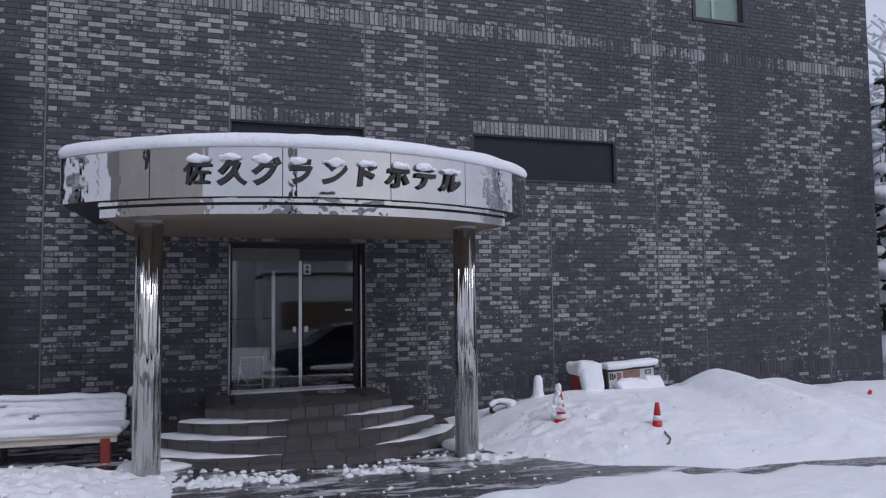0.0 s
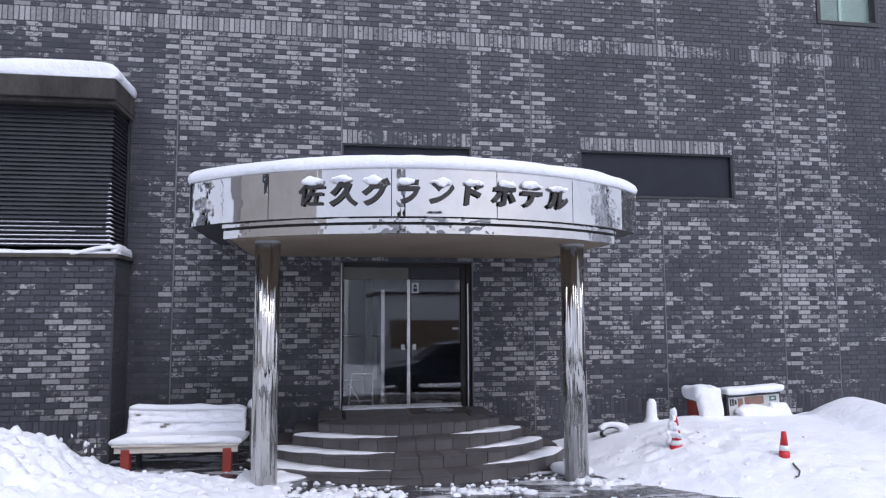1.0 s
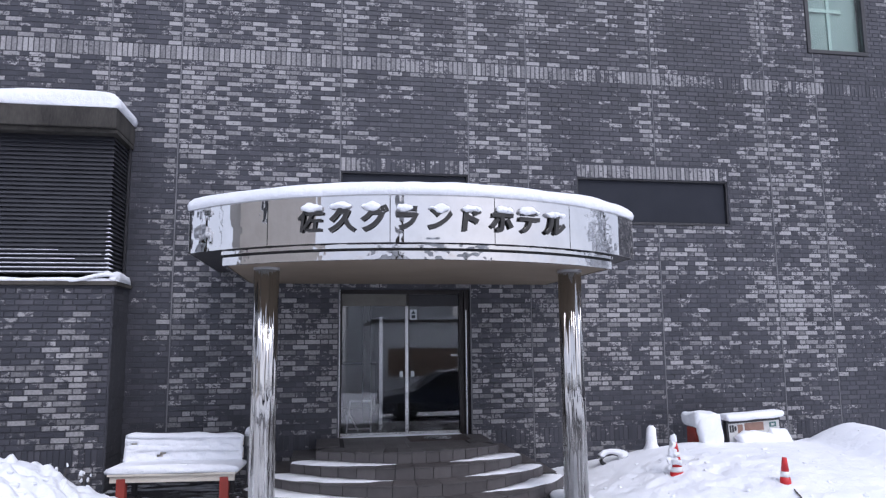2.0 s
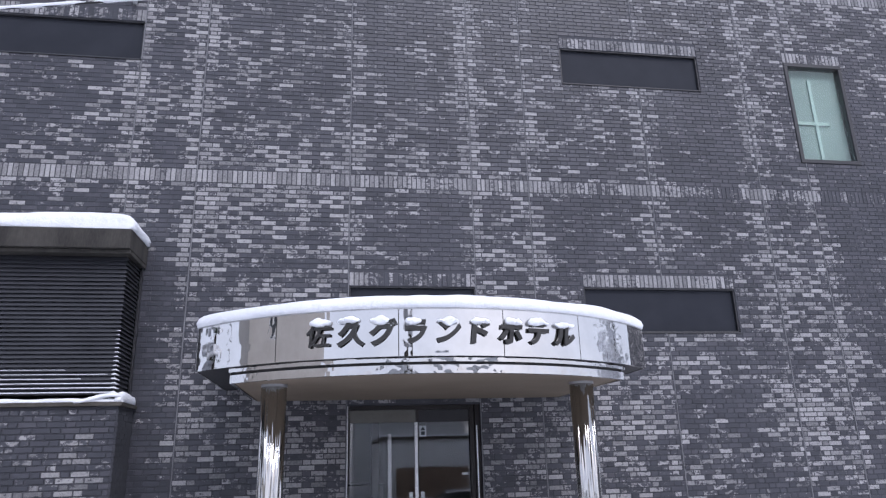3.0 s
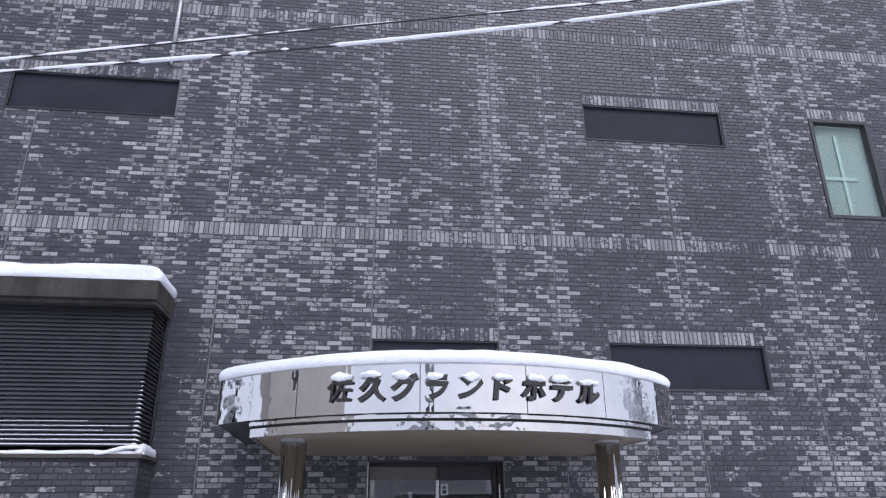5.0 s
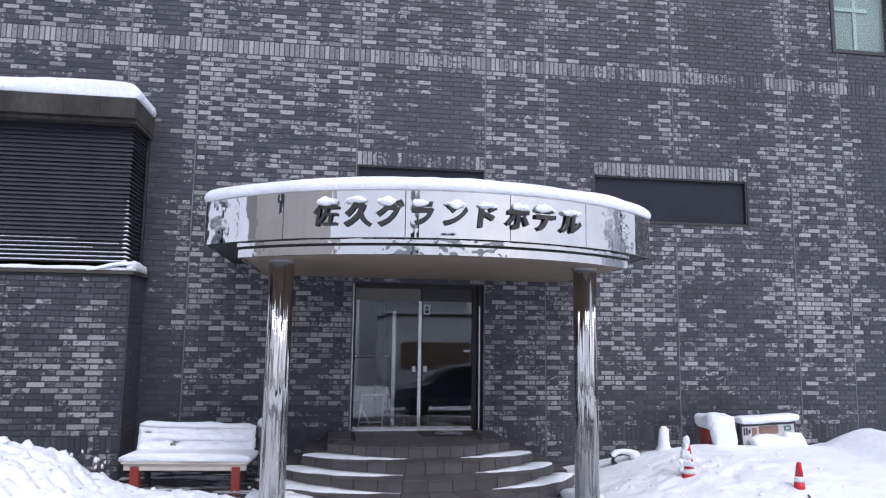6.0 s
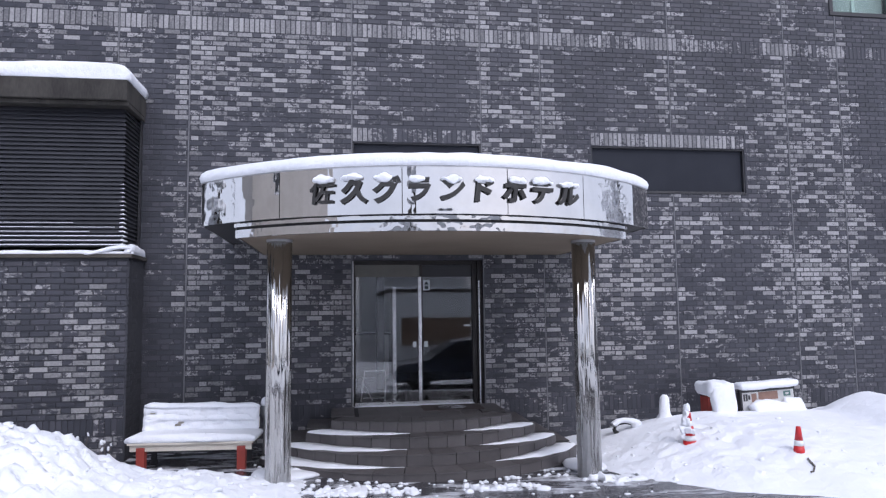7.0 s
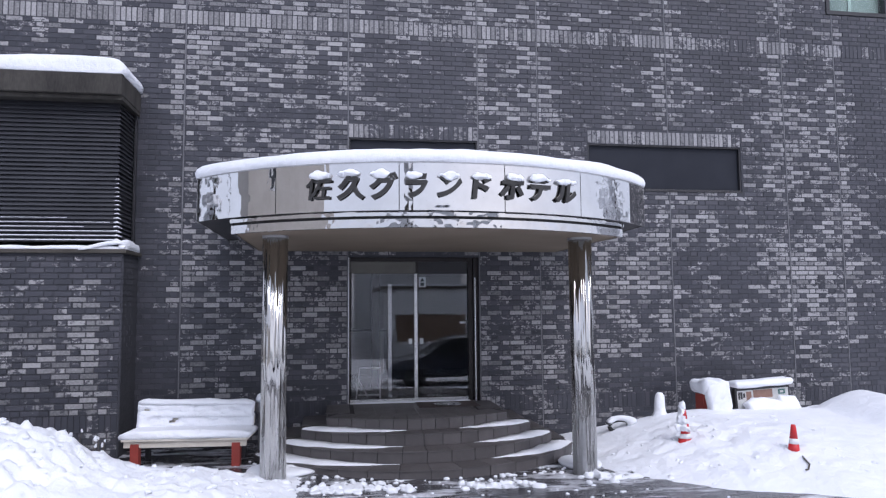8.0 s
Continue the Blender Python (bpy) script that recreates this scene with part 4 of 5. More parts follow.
for n_, pts in (("leg", [(-0.24, 0, 0), (-0.19, 0.02, 0.46)]), ("leg", [(0.12, 0, 0), (0.12, 0.02, 0.46)]), ("rail", [(-0.19, 0.02, 0.45), (0.12, 0.02, 0.45)]), ("rail", [(-0.21, 0.01, 0.05), (0.12, 0.01, 0.05)]), ("brace", [(-0.22, 0.0, 0.3), (-0.06, 0.16, 0.0)])):
    part(n_, tube(pts, 0.012, 8), CONE_WHITE, easel)
mat_ = thing("door_mat", "dark wet doormat before the glass doors", "mat", 1.02, -0.30, FZ + 0.004)
part("pad", box(-0.42, 0.42, -0.26, 0.26, 0, 0.012, 0.004), two_scale("wet_mat", (0.05, 0.038, 0.036), (0.09, 0.07, 0.066), 0.2, 0.01, 0.8, relief=0.6), mat_)
part("slush_patch", lathe([(0.20, 0.0125), (0.17, 0.018), (0.08, 0.02)], 14), GROUND, mat_)

# ---- raised characters on the canopy, each with its cap of snow ----
SIGN = "佐久グランドホテル"
sign = thing("canopy_sign", "row of dark raised metal characters capped with snow", "sign", CX, CY, 0)
rng = random.Random(11)
for k, ch in enumerate(SIGN):
    cu = bpy.data.curves.new("character", "FONT")
    cu.body, cu.size, cu.extrude, cu.shear, cu.offset = ch, 0.27, 0.012, 0.12, 0.003 if k == 0 else 0.0105
    cu.align_x, cu.resolution_u = "CENTER", 3
    tmp = bpy.data.objects.new("character", cu)
    scene.collection.objects.link(tmp)
    me = bpy.data.meshes.new_from_object(tmp.evaluated_get(bpy.context.evaluated_depsgraph_get()))
    bpy.data.objects.remove(tmp)
    me.name = "character"
    me.materials.clear()
    me.materials.append(LETTER)
    an = -0.371 + 0.0936 * k
    xs_ = [v.co.x for v in me.vertices]
    ys_ = [v.co.y for v in me.vertices]
    me.transform(Matrix.Translation((-(min(xs_) + max(xs_)) / 2, -(min(ys_) + max(ys_)) / 2, 0)))
    ob = new("character", me)
    ob.parent = sign
    hx, hy = (max(xs_) - min(xs_)) / 2, (max(ys_) - min(ys_)) / 2
    r = R_OUT + 0.026
    ob.matrix_local = Matrix.Translation((r * math.sin(an), -r * math.cos(an), 3.035)) @ Matrix.Rotation(an, 4, "Z") @ Matrix.Rotation(radians(90), 4, "X")
    # snow on top of the strokes
    b = bmesh.new()
    lumps_ = [(rng.uniform(-0.25, 0.2) * hx, rng.uniform(0.62, 0.84) * hx, rng.uniform(0.044, 0.058))]
    lumps_ += [(rng.choice((-1, 1)) * rng.uniform(0.45, 0.7) * hx, rng.uniform(0.28, 0.42) * hx, rng.uniform(0.03, 0.042))]
    for sx, rx_, ry_ in lumps_:
        m = Matrix.Translation((sx, hy + rng.uniform(-0.034, -0.012), 0.004)) @ Matrix.Diagonal((rx_, ry_, rng.uniform(0.028, 0.036), 1))
        bmesh.ops.create_icosphere(b, subdivisions=3, radius=1, matrix=m)
    for v in b.verts:
        v.co.y = hy + (v.co.y - hy) * (1.0 if v.co.y > hy else 0.7)
        for f_, amp in ((17, 0.020), (48, 0.006)):
            q = v.co * f_ + Vector((k * 3.1, 0, 0))
            v.co += Vector((noise.noise(q), noise.noise(q + Vector((5, 0, 0))), 0.6 * noise.noise(q + Vector((9, 0, 0))))) * amp
    part("snow_cap", b, SNOW, ob, "cap of snow", smooth=True)

# ---- bench ----
bench = thing("bench", "low cream and red wooden bench covered with snow", "bench", -2.28, -1.33, -0.07, rz=-5)
L = 0.71
for x in (-0.58, 0.59):
    part("leg", box(x - 0.05, x + 0.05, 0.0, 0.09, -0.12, 0.33, 0.006), RED_PAINT, bench, "red painted leg")
    part("leg", box(x - 0.03, x + 0.03, 0.44, 0.50, -0.12, 0.33, 0.006), BLACK_METAL, bench, "dark rear leg")
part("apron", box(-L, L, 0.012, 0.04, 0.285, 0.36, 0.004), CREAM_PAINT, bench, "cream painted apron board")
for i in range(4):
    part("seat_slat", box(-L - 0.02, L + 0.02, -0.02 + 0.135 * i, 0.10 + 0.135 * i, 0.362, 0.388, 0.004), CREAM_PAINT, bench)
for x in (-0.58, 0.59):
    part("back_post", box(x - 0.03, x + 0.03, 0.50, 0.545, 0.25, 0.72, 0.004), RED_PAINT, bench)
for i in range(2):
    part("back_slat", box(-L, L, 0.475, 0.497, 0.47 + 0.15 * i, 0.58 + 0.15 * i, 0.004), CREAM_PAINT, bench)


sn = part("snow_layer", pillow(slab_outline(-L - 0.02, L + 0.02, -0.02, 0.47, 0.06), 0.085, "s", 0.02, seed=8, lump=0.3), SNOW, None, smooth=True)
sn.matrix_world = bench.matrix_world @ Matrix.Translation((0, 0, 0.389))
tagged(sn, "soft layer of snow on the bench seat", "snow")
for h0, wd, ht, sd in ((0.731, 0.12, 0.06, 12), (0.58, 0.10, 0.07, 15)):
    ob = snow_blob([(x, 0.465 if h0 < 0.7 else 0.487, h0 - 0.015 * (x + L)) for x in span(-L, L, 0.05)], wd, ht, "snow_ridge", None, lump=0.5, seed=sd)
    ob.matrix_world = bench.matrix_world.copy()
    tagged(ob, "ridge of snow clinging to the bench back", "snow")
# snow plastered over the boards of the back
b = bmesh.new()
nx, nz = 40, 10
gv = [[b.verts.new((-L + 2 * L * i / nx, 0.468 - 0.045 * (0.5 + noise.noise(Vector((i * 0.25, j * 0.5, 3)))) - 0.03 * (1 - j / nz), 0.45 + 0.28 * j / nz)) for i in range(nx + 1)] for j in range(nz + 1)]
for j in range(nz):
    for i in range(nx):
        if noise.noise(Vector((i * 0.22, j * 0.55, 8))) < 0.52:
            b.faces.new((gv[j][i], gv[j][i + 1], gv[j + 1][i + 1], gv[j + 1][i]))
bmesh.ops.delete(b, geom=[v for v in b.verts if not v.link_faces], context="VERTS")
bmesh.ops.solidify(b, geom=list(b.faces), thickness=0.02)
bmesh.ops.recalc_face_normals(b, faces=b.faces)
ob = part("snow_ridge", b, SNOW, None, smooth=True)
ob.matrix_world = bench.matrix_world.copy()
tagged(ob, "snow plastered on the bench back", "snow")

ash = thing("ashtray_post", "slim pale post with a cap of snow beside the column", "post", -1.47, -0.75, -0.02)
part("shaft", lathe([(0.07, 0.0), (0.07, 0.02), (0.035, 0.05), (0.035, 0.5), (0.06, 0.54), (0.06, 0.66)], 18), GALV, ash)
part("snow_cap", lathe([(0.062, 0.662), (0.07, 0.70), (0.05, 0.75), (0.02, 0.77)], 16), SNOW, ash, "cap of snow", smooth=True)


shrub = thing("frosted_shrub", "thin frosted twigs sticking out of the snow heap", "shrub", -3.3, -1.7, 0.0)
rng = random.Random(6)
for i in range(11):
    x = rng.uniform(-0.28, 0.3)
    h_, lean = rng.uniform(0.36, 0.6) - 0.25 * (x + 0.28), rng.uniform(-0.1, 0.1)
    part("twig", tube([(x, 0, 0.0), (x + 0.4 * lean, 0.01, 0.6 * h_), (x + lean, 0.0, h_)], [0.008, 0.006, 0.003], 6), BARK_DRY, shrub)
    b = bmesh.new()
    bmesh.ops.create_icosphere(b, subdivisions=2, radius=rng.uniform(0.008, 0.018), matrix=Matrix.Translation((x + 0.9 * lean, -0.004, 0.96 * h_)) @ Matrix.Diagonal((1.0, 1.0, 1.7, 1)))
    for v in b.verts:
        v.co += Vector((noise.noise(v.co * 40), noise.noise(v.co * 40 + Vector((3, 0, 0))), noise.noise(v.co * 40 + Vector((7, 0, 0))))) * 0.012
    part("snow_tip", b, SNOW, shrub, "clot of snow on a twig", smooth=True)


# ---- traffic cones ----
def lumpy(b, amount, scale=6.0, seed=0.0):
    for v in b.verts:
        q = v.co * scale + Vector((seed, 0, 0))
        v.co += Vector((noise.noise(q), noise.noise(q + Vector((5, 1, 0))), noise.noise(q + Vector((9, 2, 0))))) * amount
    return b


def cone(x, y, z, lean, top, label, snowy=False, group="traffic cones"):
    c = thing("traffic_cone", label, "traffic cone", x, y, z, group=group)
    c.rotation_euler = (radians(lean[0]), radians(lean[1]), 0)
    edges = [0.0, 0.30, 0.36, 0.475, 0.535, top]

    def rad(h):
        return 0.115 - 0.092 * h / 0.7

    part("base_plate", box(-0.18, 0.18, -0.18, 0.18, -0.03, -0.002, 0.01), CONE_RED, c)
    for i, (h0, h1) in enumerate(zip(edges, edges[1:])):
        white = i in (1, 3)
        e = 0.0015 if white else 0.0
        b = lathe([(rad(h0) + e, h0), (rad(h1) + e, h1)] + ([(0.02, h1 + 0.008)] if i == 4 else []), 24)
        part("white_band" if white else "red_body", b, CONE_WHITE if white else CONE_RED, c, "white reflective band" if white else "red plastic body", smooth=True)
    if snowy:
        for px, py, pz, s, tall in ((-0.005, -0.005, 0.70, 0.032, 1.5), (-0.03, -0.012, 0.62, 0.036, 1.5), (-0.055, -0.02, 0.55, 0.042, 1.3), (-0.03, -0.05, 0.53, 0.034, 1.2), (-0.085, -0.02, 0.45, 0.048, 1.2), (-0.05, -0.065, 0.44, 0.045, 1.1), (0.0, -0.085, 0.42, 0.03, 0.9), (-0.09, -0.03, 0.36, 0.035, 1.3)):
            b = bmesh.new()
            bmesh.ops.create_icosphere(b, subdivisions=3, radius=s, matrix=Matrix.Translation((px, py, pz)) @ Matrix.Diagonal((1, 1, tall, 1)))
            part("clinging_snow", lumpy(lumpy(b, 0.034, 13, pz), 0.012, 45, pz), SNOW, c, "clump of wet snow", smooth=True)
    return c


cone(3.73, -1.9, -0.09, (0, -2), 0.68, "red and white traffic cone plastered with snow", True)
cone(4.63, -2.67, -0.22, (0, 1), 0.68, "red and white traffic cone half buried in snow")
cone(9.08, -1.6, -0.42, (0, 24), 0.68, "red traffic cone buried to its tip")
strap = thing("cone_strap", "thin dark strap hanging over the snow beside a cone", "strap")
part("band", tube([(x, y, right_bank(x, y) + 0.012) for x, y in ((4.62, -2.84), (4.60, -2.9), (4.57, -2.97), (4.56, -3.03), (4.50, -3.09), (4.46, -3.1))], 0.009, 6), two_scale("dirty_strap", (0.06, 0.05, 0.04), (0.12, 0.1, 0.08), 0.05, 0.01, 0.7), strap)


# ---- things standing in the bank along the wall ----
def soft_block(x0, x1, y0, y1, z0, z1, r, amount=0.02, seed=0.0):
    b = box(x0, x1, y0, y1, z0, z1)
    bmesh.ops.bevel(b, geom=list(b.edges), offset=r, segments=4, profile=0.5, affect="EDGES")
    bmesh.ops.subdivide_edges(b, edges=[e for e in b.edges if e.calc_length() > 0.12], cuts=5, use_grid_fill=True)
    return lumpy(b, amount, seed=seed)


hyd = thing("red_box", "red metal cabinet under a thick hood of snow", "cabinet", 4.80, -0.72, 0.0)
part("cabinet_body", box(-0.22, 0.10, -0.10, 0.12, 0.0, 0.569, 0.012), RED_PAINT, hyd)
part("cabinet_door", box(-0.19, 0.07, -0.112, -0.102, 0.08, 0.53, 0.004), RED_PAINT, hyd)
sn = part("snow_hood", soft_block(-0.26, 0.13, -0.25, 0.2, 0.57, 0.78, 0.065, 0.035, 3), SNOW, None, smooth=True)
sn.location = hyd.location
tagged(sn, "thick hood of snow on the red cabinet", "snow")
sn = part("snow_drift", soft_block(-0.205, 0.13, -0.26, -0.115, 0.2, 0.74, 0.06, 0.06, 7), SNOW, None, smooth=True)
sn.location = hyd.location
tagged(sn, "snow blown against the red cabinet", "snow")

PRINT = two_scale("faded_notice_paper", (0.5, 0.5, 0.48), (0.66, 0.66, 0.64), 0.1, 0.01, 0.6)
PRINT_DARK = two_scale("dark_print", (0.03, 0.03, 0.035), (0.06, 0.06, 0.06), 0.1, 0.01, 0.6)
PRINT_BROWN = two_scale("brown_print", (0.22, 0.13, 0.10), (0.33, 0.2, 0.15), 0.1, 0.01, 0.6)
PRINT_GREEN = two_scale("green_print", (0.06, 0.13, 0.12), (0.10, 0.2, 0.18), 0.1, 0.01, 0.6)
board = thing("notice_board", "low notice board with faded prints, capped with snow", "notice board", 5.57, -0.72, 0.0)
board.rotation_euler = (0, radians(-3), 0)
part("frame", box(-0.43, 0.43, -0.03, 0.03, 0.2, 0.66, 0.006), BLACK_METAL, board)
part("sheet", box(-0.40, 0.40, -0.036, -0.032, 0.24, 0.62), PRINT, board)
for x0_, x1_, z0_, z1_, m_, nm in ((-0.15, 0.15, 0.50, 0.615, PRINT_BROWN, "picture"), (-0.26, -0.18, 0.48, 0.60, PRINT_BROWN, "picture"), (0.24, 0.35, 0.53, 0.60, PRINT_GREEN, "picture"), (-0.385, -0.36, 0.5, 0.60, PRINT_DARK, "print_bar"), (-0.35, -0.32, 0.5, 0.60, PRINT_DARK, "print_bar"), (-0.31, -0.28, 0.52, 0.58, PRINT_DARK, "print_bar"), (0.27, 0.32, 0.55, 0.58, PRINT, "print_bar")):
    part(nm, box(x0_, x1_, -0.0405 if nm == "print_bar" else -0.0385, -0.0365, z0_, z1_), m_, board)
for x in (-0.4, 0.4):
    part("post", box(x - 0.025, x + 0.025, 0.032, 0.07, -0.05, 0.62, 0.004), BLACK_METAL, board)
sn = part("snow_on_board", soft_block(-0.455, 0.455, -0.13, 0.12, 0.662, 0.76, 0.045, 0.014, 2), SNOW, None, smooth=True)
sn.matrix_world = Matrix.Translation(board.location) @ Matrix.Rotation(radians(-3), 4, "Y")
tagged(sn, "roll of snow along the notice board's top", "snow")
sn = part("snow_on_board", soft_block(-0.38, 0.42, -0.24, -0.045, 0.1, 0.49, 0.08, 0.09, 12), SNOW, None, smooth=True)
sn.location = board.location
tagged(sn, "snow heaped against the notice board", "snow")

post = thing("snowed_post", "short post buried under a spike of snow", "post", 3.93, -0.82, 0.05)
part("peg", tube([(0, 0.02, 0), (0, 0.02, 0.46)], 0.025, 8), WIRE, post)
part("snow_coat", lumpy(lathe([(0.24, 0.12), (0.13, 0.22), (0.085, 0.32), (0.07, 0.42), (0.058, 0.53), (0.025, 0.58)], 20), 0.025, 9, 4), SNOW, post, "coat of snow", smooth=True)
loop = thing("hose_loop", "dark hose loop crusted with snow", "hose", 3.32, -0.88, 0.09)
ring = [(0.15 * math.cos(a), 0.02, 0.10 + 0.085 * math.sin(a)) for a in (math.pi * 2 * i / 20 for i in range(21))]
part("hose", tube(ring, 0.028, 8, caps=False), WIRE, loop)
part("snow_crust", lumpy(tube([(x * 1.15, y - 0.02, z + 0.03) for x, y, z in ring[0:11]], [0.075, 0.08, 0.06, 0.045, 0.035, 0.035, 0.035, 0.04, 0.05, 0.055, 0.05], 10), 0.02, 12, 1), SNOW, loop, "crust of snow", smooth=True)

# ---- slush and broken snow at the foot of the steps and columns, clods on the banks ----
def clods(name, label, places, seed):
    """Many small broken lumps at places (x, y, z, size), as one mesh."""
    src = bmesh.new()
    bmesh.ops.create_icosphere(src, subdivisions=2, radius=1)
    src.verts.ensure_lookup_table()
    vs = np.array([v.co[:] for v in src.verts])
    fs = np.array([[v.index for v in f.verts] for f in src.faces])
    src.free()
    rg = np.random.RandomState(seed)
    co, faces = [], []
    for k, (x, y, z_, s) in enumerate(places):
        w = vs * (1 + 0.22 * np.sin(vs @ rg.normal(0, 2.6, 3) + rg.uniform(0, 6))[:, None] + 0.16 * np.sin(vs @ rg.normal(0, 5.0, 3) + rg.uniform(0, 6))[:, None])
        co.append(w * s * rg.uniform((0.8, 0.8, 0.5), (1.5, 1.3, 0.95)) + (x, y, z_))
        faces.append(fs + k * len(vs))
    me = bpy.data.meshes.new(name)
    me.from_pydata(np.concatenate(co).tolist(), [], np.concatenate(faces).tolist())
    me.materials.append(SNOW)
    me.polygons.foreach_set("use_smooth", [True] * len(me.polygons))
    return tagged(new(name, me), label, "snow", kind="stuff")


rng = random.Random(21)
rows_ = []
for i in range(330):
    u = rng.random()
    if u < 0.35:
        r, cy, half = arc_of(3)
        an, r = rng.uniform(-half, half), r + 0.03 + abs(rng.gauss(0, 0.14))
        x, y, s = SX + r * math.sin(an), cy - r * math.cos(an), rng.uniform(0.006, 0.028)
    elif u < 0.6:
        x, y, s = rng.uniform(-1.9, 3.4), rng.uniform(-3.7, -2.4), rng.uniform(0.005, 0.02)
    else:
        cx_, cy_, sp = rng.choice(((-1.15, -2.5, 0.3), (-0.6, -2.6, 0.33), (-0.2, -2.62, 0.25), (1.1, -2.62, 0.25), (2.45, -2.45, 0.3), (-1.5, -2.6, 0.35)))
        x, y, s = rng.gauss(cx_, sp), rng.gauss(cy_, 0.09), rng.uniform(0.012, 0.05)
    rows_.append((x, y, ground_z(x, y) + s * 0.15, s))
clods("slush_crumbs", "crumbs of slush and broken snow on wet asphalt", rows_, 2)
rows_ = []
for i in range(420):
    x, y = rng.uniform(-6.5, -0.9), rng.uniform(-4.6, -1.9)
    s = min(0.05, 0.008 + abs(rng.gauss(0, 0.015)))
    rows_.append((x, y, left_bank(x, y) + 0.1 * s, s))
clods("snow_clods", "broken clods on the shovelled snow heap", rows_, 3)
rows_ = []
for i in range(240):
    x, y = 2.5 + 7.5 * rng.random() ** 1.7, rng.uniform(-3.6, -1.2)
    s = min(0.035, 0.006 + abs(rng.gauss(0, 0.011)))
    rows_.append((x, y, right_bank(x, y) - 0.15 * s, s))
clods("snow_clods", "broken clods along the snow bank", rows_, 4)
for x, y, w, d_ in ((-1.12, -1.75, 0.75, 0.6), (2.42, -1.75, 0.45, 0.6)):
    ob = part("snow_patch", pillow([(w * math.cos(a) * 0.5, d_ * math.sin(a) * 0.5) for a in (2 * math.pi * i / 40 for i in range(40))], 0.06, "s", 0.02, seed=x, lump=0.8), SNOW, None, smooth=True)
    ob.location = (x, y, ground_z(x, y))
    tagged(ob, "patch of snow beside the lowest step", "snow")
for x, y, w, h_ in ((-1.25, -2.46, 0.5, 0.06), (-0.5, -2.62, 0.6, 0.035), (1.25, -2.62, 0.4, 0.03), (2.6, -2.4, 0.5, 0.07)):
    ob = snow_blob([(x - w / 2 + w * i / 24, y + 0.05 * noise.noise(Vector((i * 0.7, x, 0))), ground_z(x, y) - 0.01) for i in range(25)], 0.26, h_, "slush_ridge", None, lump=0.9, seed=x)
    for v in ob.data.vertices:
        q = v.co * 16
        v.co += Vector((noise.noise(q), noise.noise(q + Vector((4, 0, 0))), noise.noise(q + Vector((0, 7, 0))))) * 0.03
    tagged(ob, "ridge of shovelled slush before the steps", "snow", "slush ridges")


# ---- cables with snow on them, and the conduit on the wall ----
def cable(name, height, sticks, seed):
    """A slightly sagging cable along the front, at height(x), with sticks of snow on it over stretches (x0, x1, radius)."""
    w = thing(name, "overhead cable carrying broken sticks of snow", "cable", group="overhead cables")
    part("cable", tube([(x, -3.0, height(x)) for x in span(-16.0, 22.0, 0.5)], 0.011, 6), WIRE, w)
    for x0_, x1_, th in sticks:
        xs_ = span(x0_, x1_, max(0.03, min(0.12, (x1_ - x0_) / 6)))
        rr = [th * (0.35 if i in (0, len(xs_) - 1) else 1.0) * (1 + 0.3 * noise.noise(Vector((x * 5, seed, 0)))) for i, x in enumerate(xs_)]
        part("snow_stick", tube([(x, -3.0, height(x) + 0.012) for x in xs_], rr, 8), SNOW, w, "stick of snow", smooth=True)


cable("overhead_cable", lambda x: 7.685 + 0.2035 * x - 0.0012 * x * x, ((-15, -4.35, 0.022), (-3.05, -2.85, 0.016), (-4.3, -3.12, 0.02), (-2.8, -1.95, 0.018), (-1.82, -1.62, 0.012), (-1.58, -1.25, 0.012), (-1.05, -0.2, 0.008), (0.92, 1.4, 0.011), (1.42, 2.36, 0.02), (2.4, 2.95, 0.021), (3.0, 3.7, 0.029), (3.75, 4.0, 0.03), (4.06, 4.5, 0.029), (4.55, 5.6, 0.025), (5.7, 21, 0.03)), 1)
cable("overhead_cable", lambda x: 7.412 + 0.2066 * x + 0.0044 * x * x, ((-15, -4.4, 0.02), (-4.36, -3.35, 0.022), (-3.27, -2.28, 0.025), (-2.2, -1.95, 0.025), (-1.6, -1.5, 0.02), (-1.02, 1.9, 0.026), (1.95, 9, 0.026)), 5)
pipe = thing("conduit", "grey metal conduit running up the brick wall", "conduit", -3.80, -0.05, 8.87)
part("pipe", tube([(0, 0, 0), (0, 0, 1.90)], 0.035, 12), GALV, pipe, smooth=True)
part("snow_cap", lathe([(0.03, 1.902), (0.05, 1.92), (0.045, 1.98), (0.02, 2.01)], 12), SNOW, pipe, "cap of snow", smooth=True)
for z_ in (0.2, 1.4):
    part("bracket", box(-0.045, 0.045, -0.04, 0.048, z_, z_ + 0.04, 0.004), GALV, pipe)

# ---- across the yard: what the mirror steel and the glass show ----
BARK = two_scale("dark_bark", (0.03, 0.025, 0.02), (0.07, 0.06, 0.05), 0.2, 0.02, 0.9, relief=0.6)
NEEDLE = two_scale("dark_needles", (0.015, 0.03, 0.018), (0.035, 0.06, 0.03), 0.3, 0.02, 0.8)
BEIGE = two_scale("beige_render", (0.48, 0.45, 0.41), (0.58, 0.545, 0.5), 1.2, 0.03, 0.85)
WHITE_WALL = two_scale("white_render", (0.62, 0.63, 0.64), (0.74, 0.75, 0.75), 1.5, 0.03, 0.85)
BROWN = two_scale("brown_shutter", (0.16, 0.11, 0.075), (0.23, 0.16, 0.11), 0.6, 0.02, 0.6)
DARK_GLASS = two_scale("dark_window_glass", (0.02, 0.022, 0.026), (0.035, 0.038, 0.042), 0.5, 0.05, 0.08)
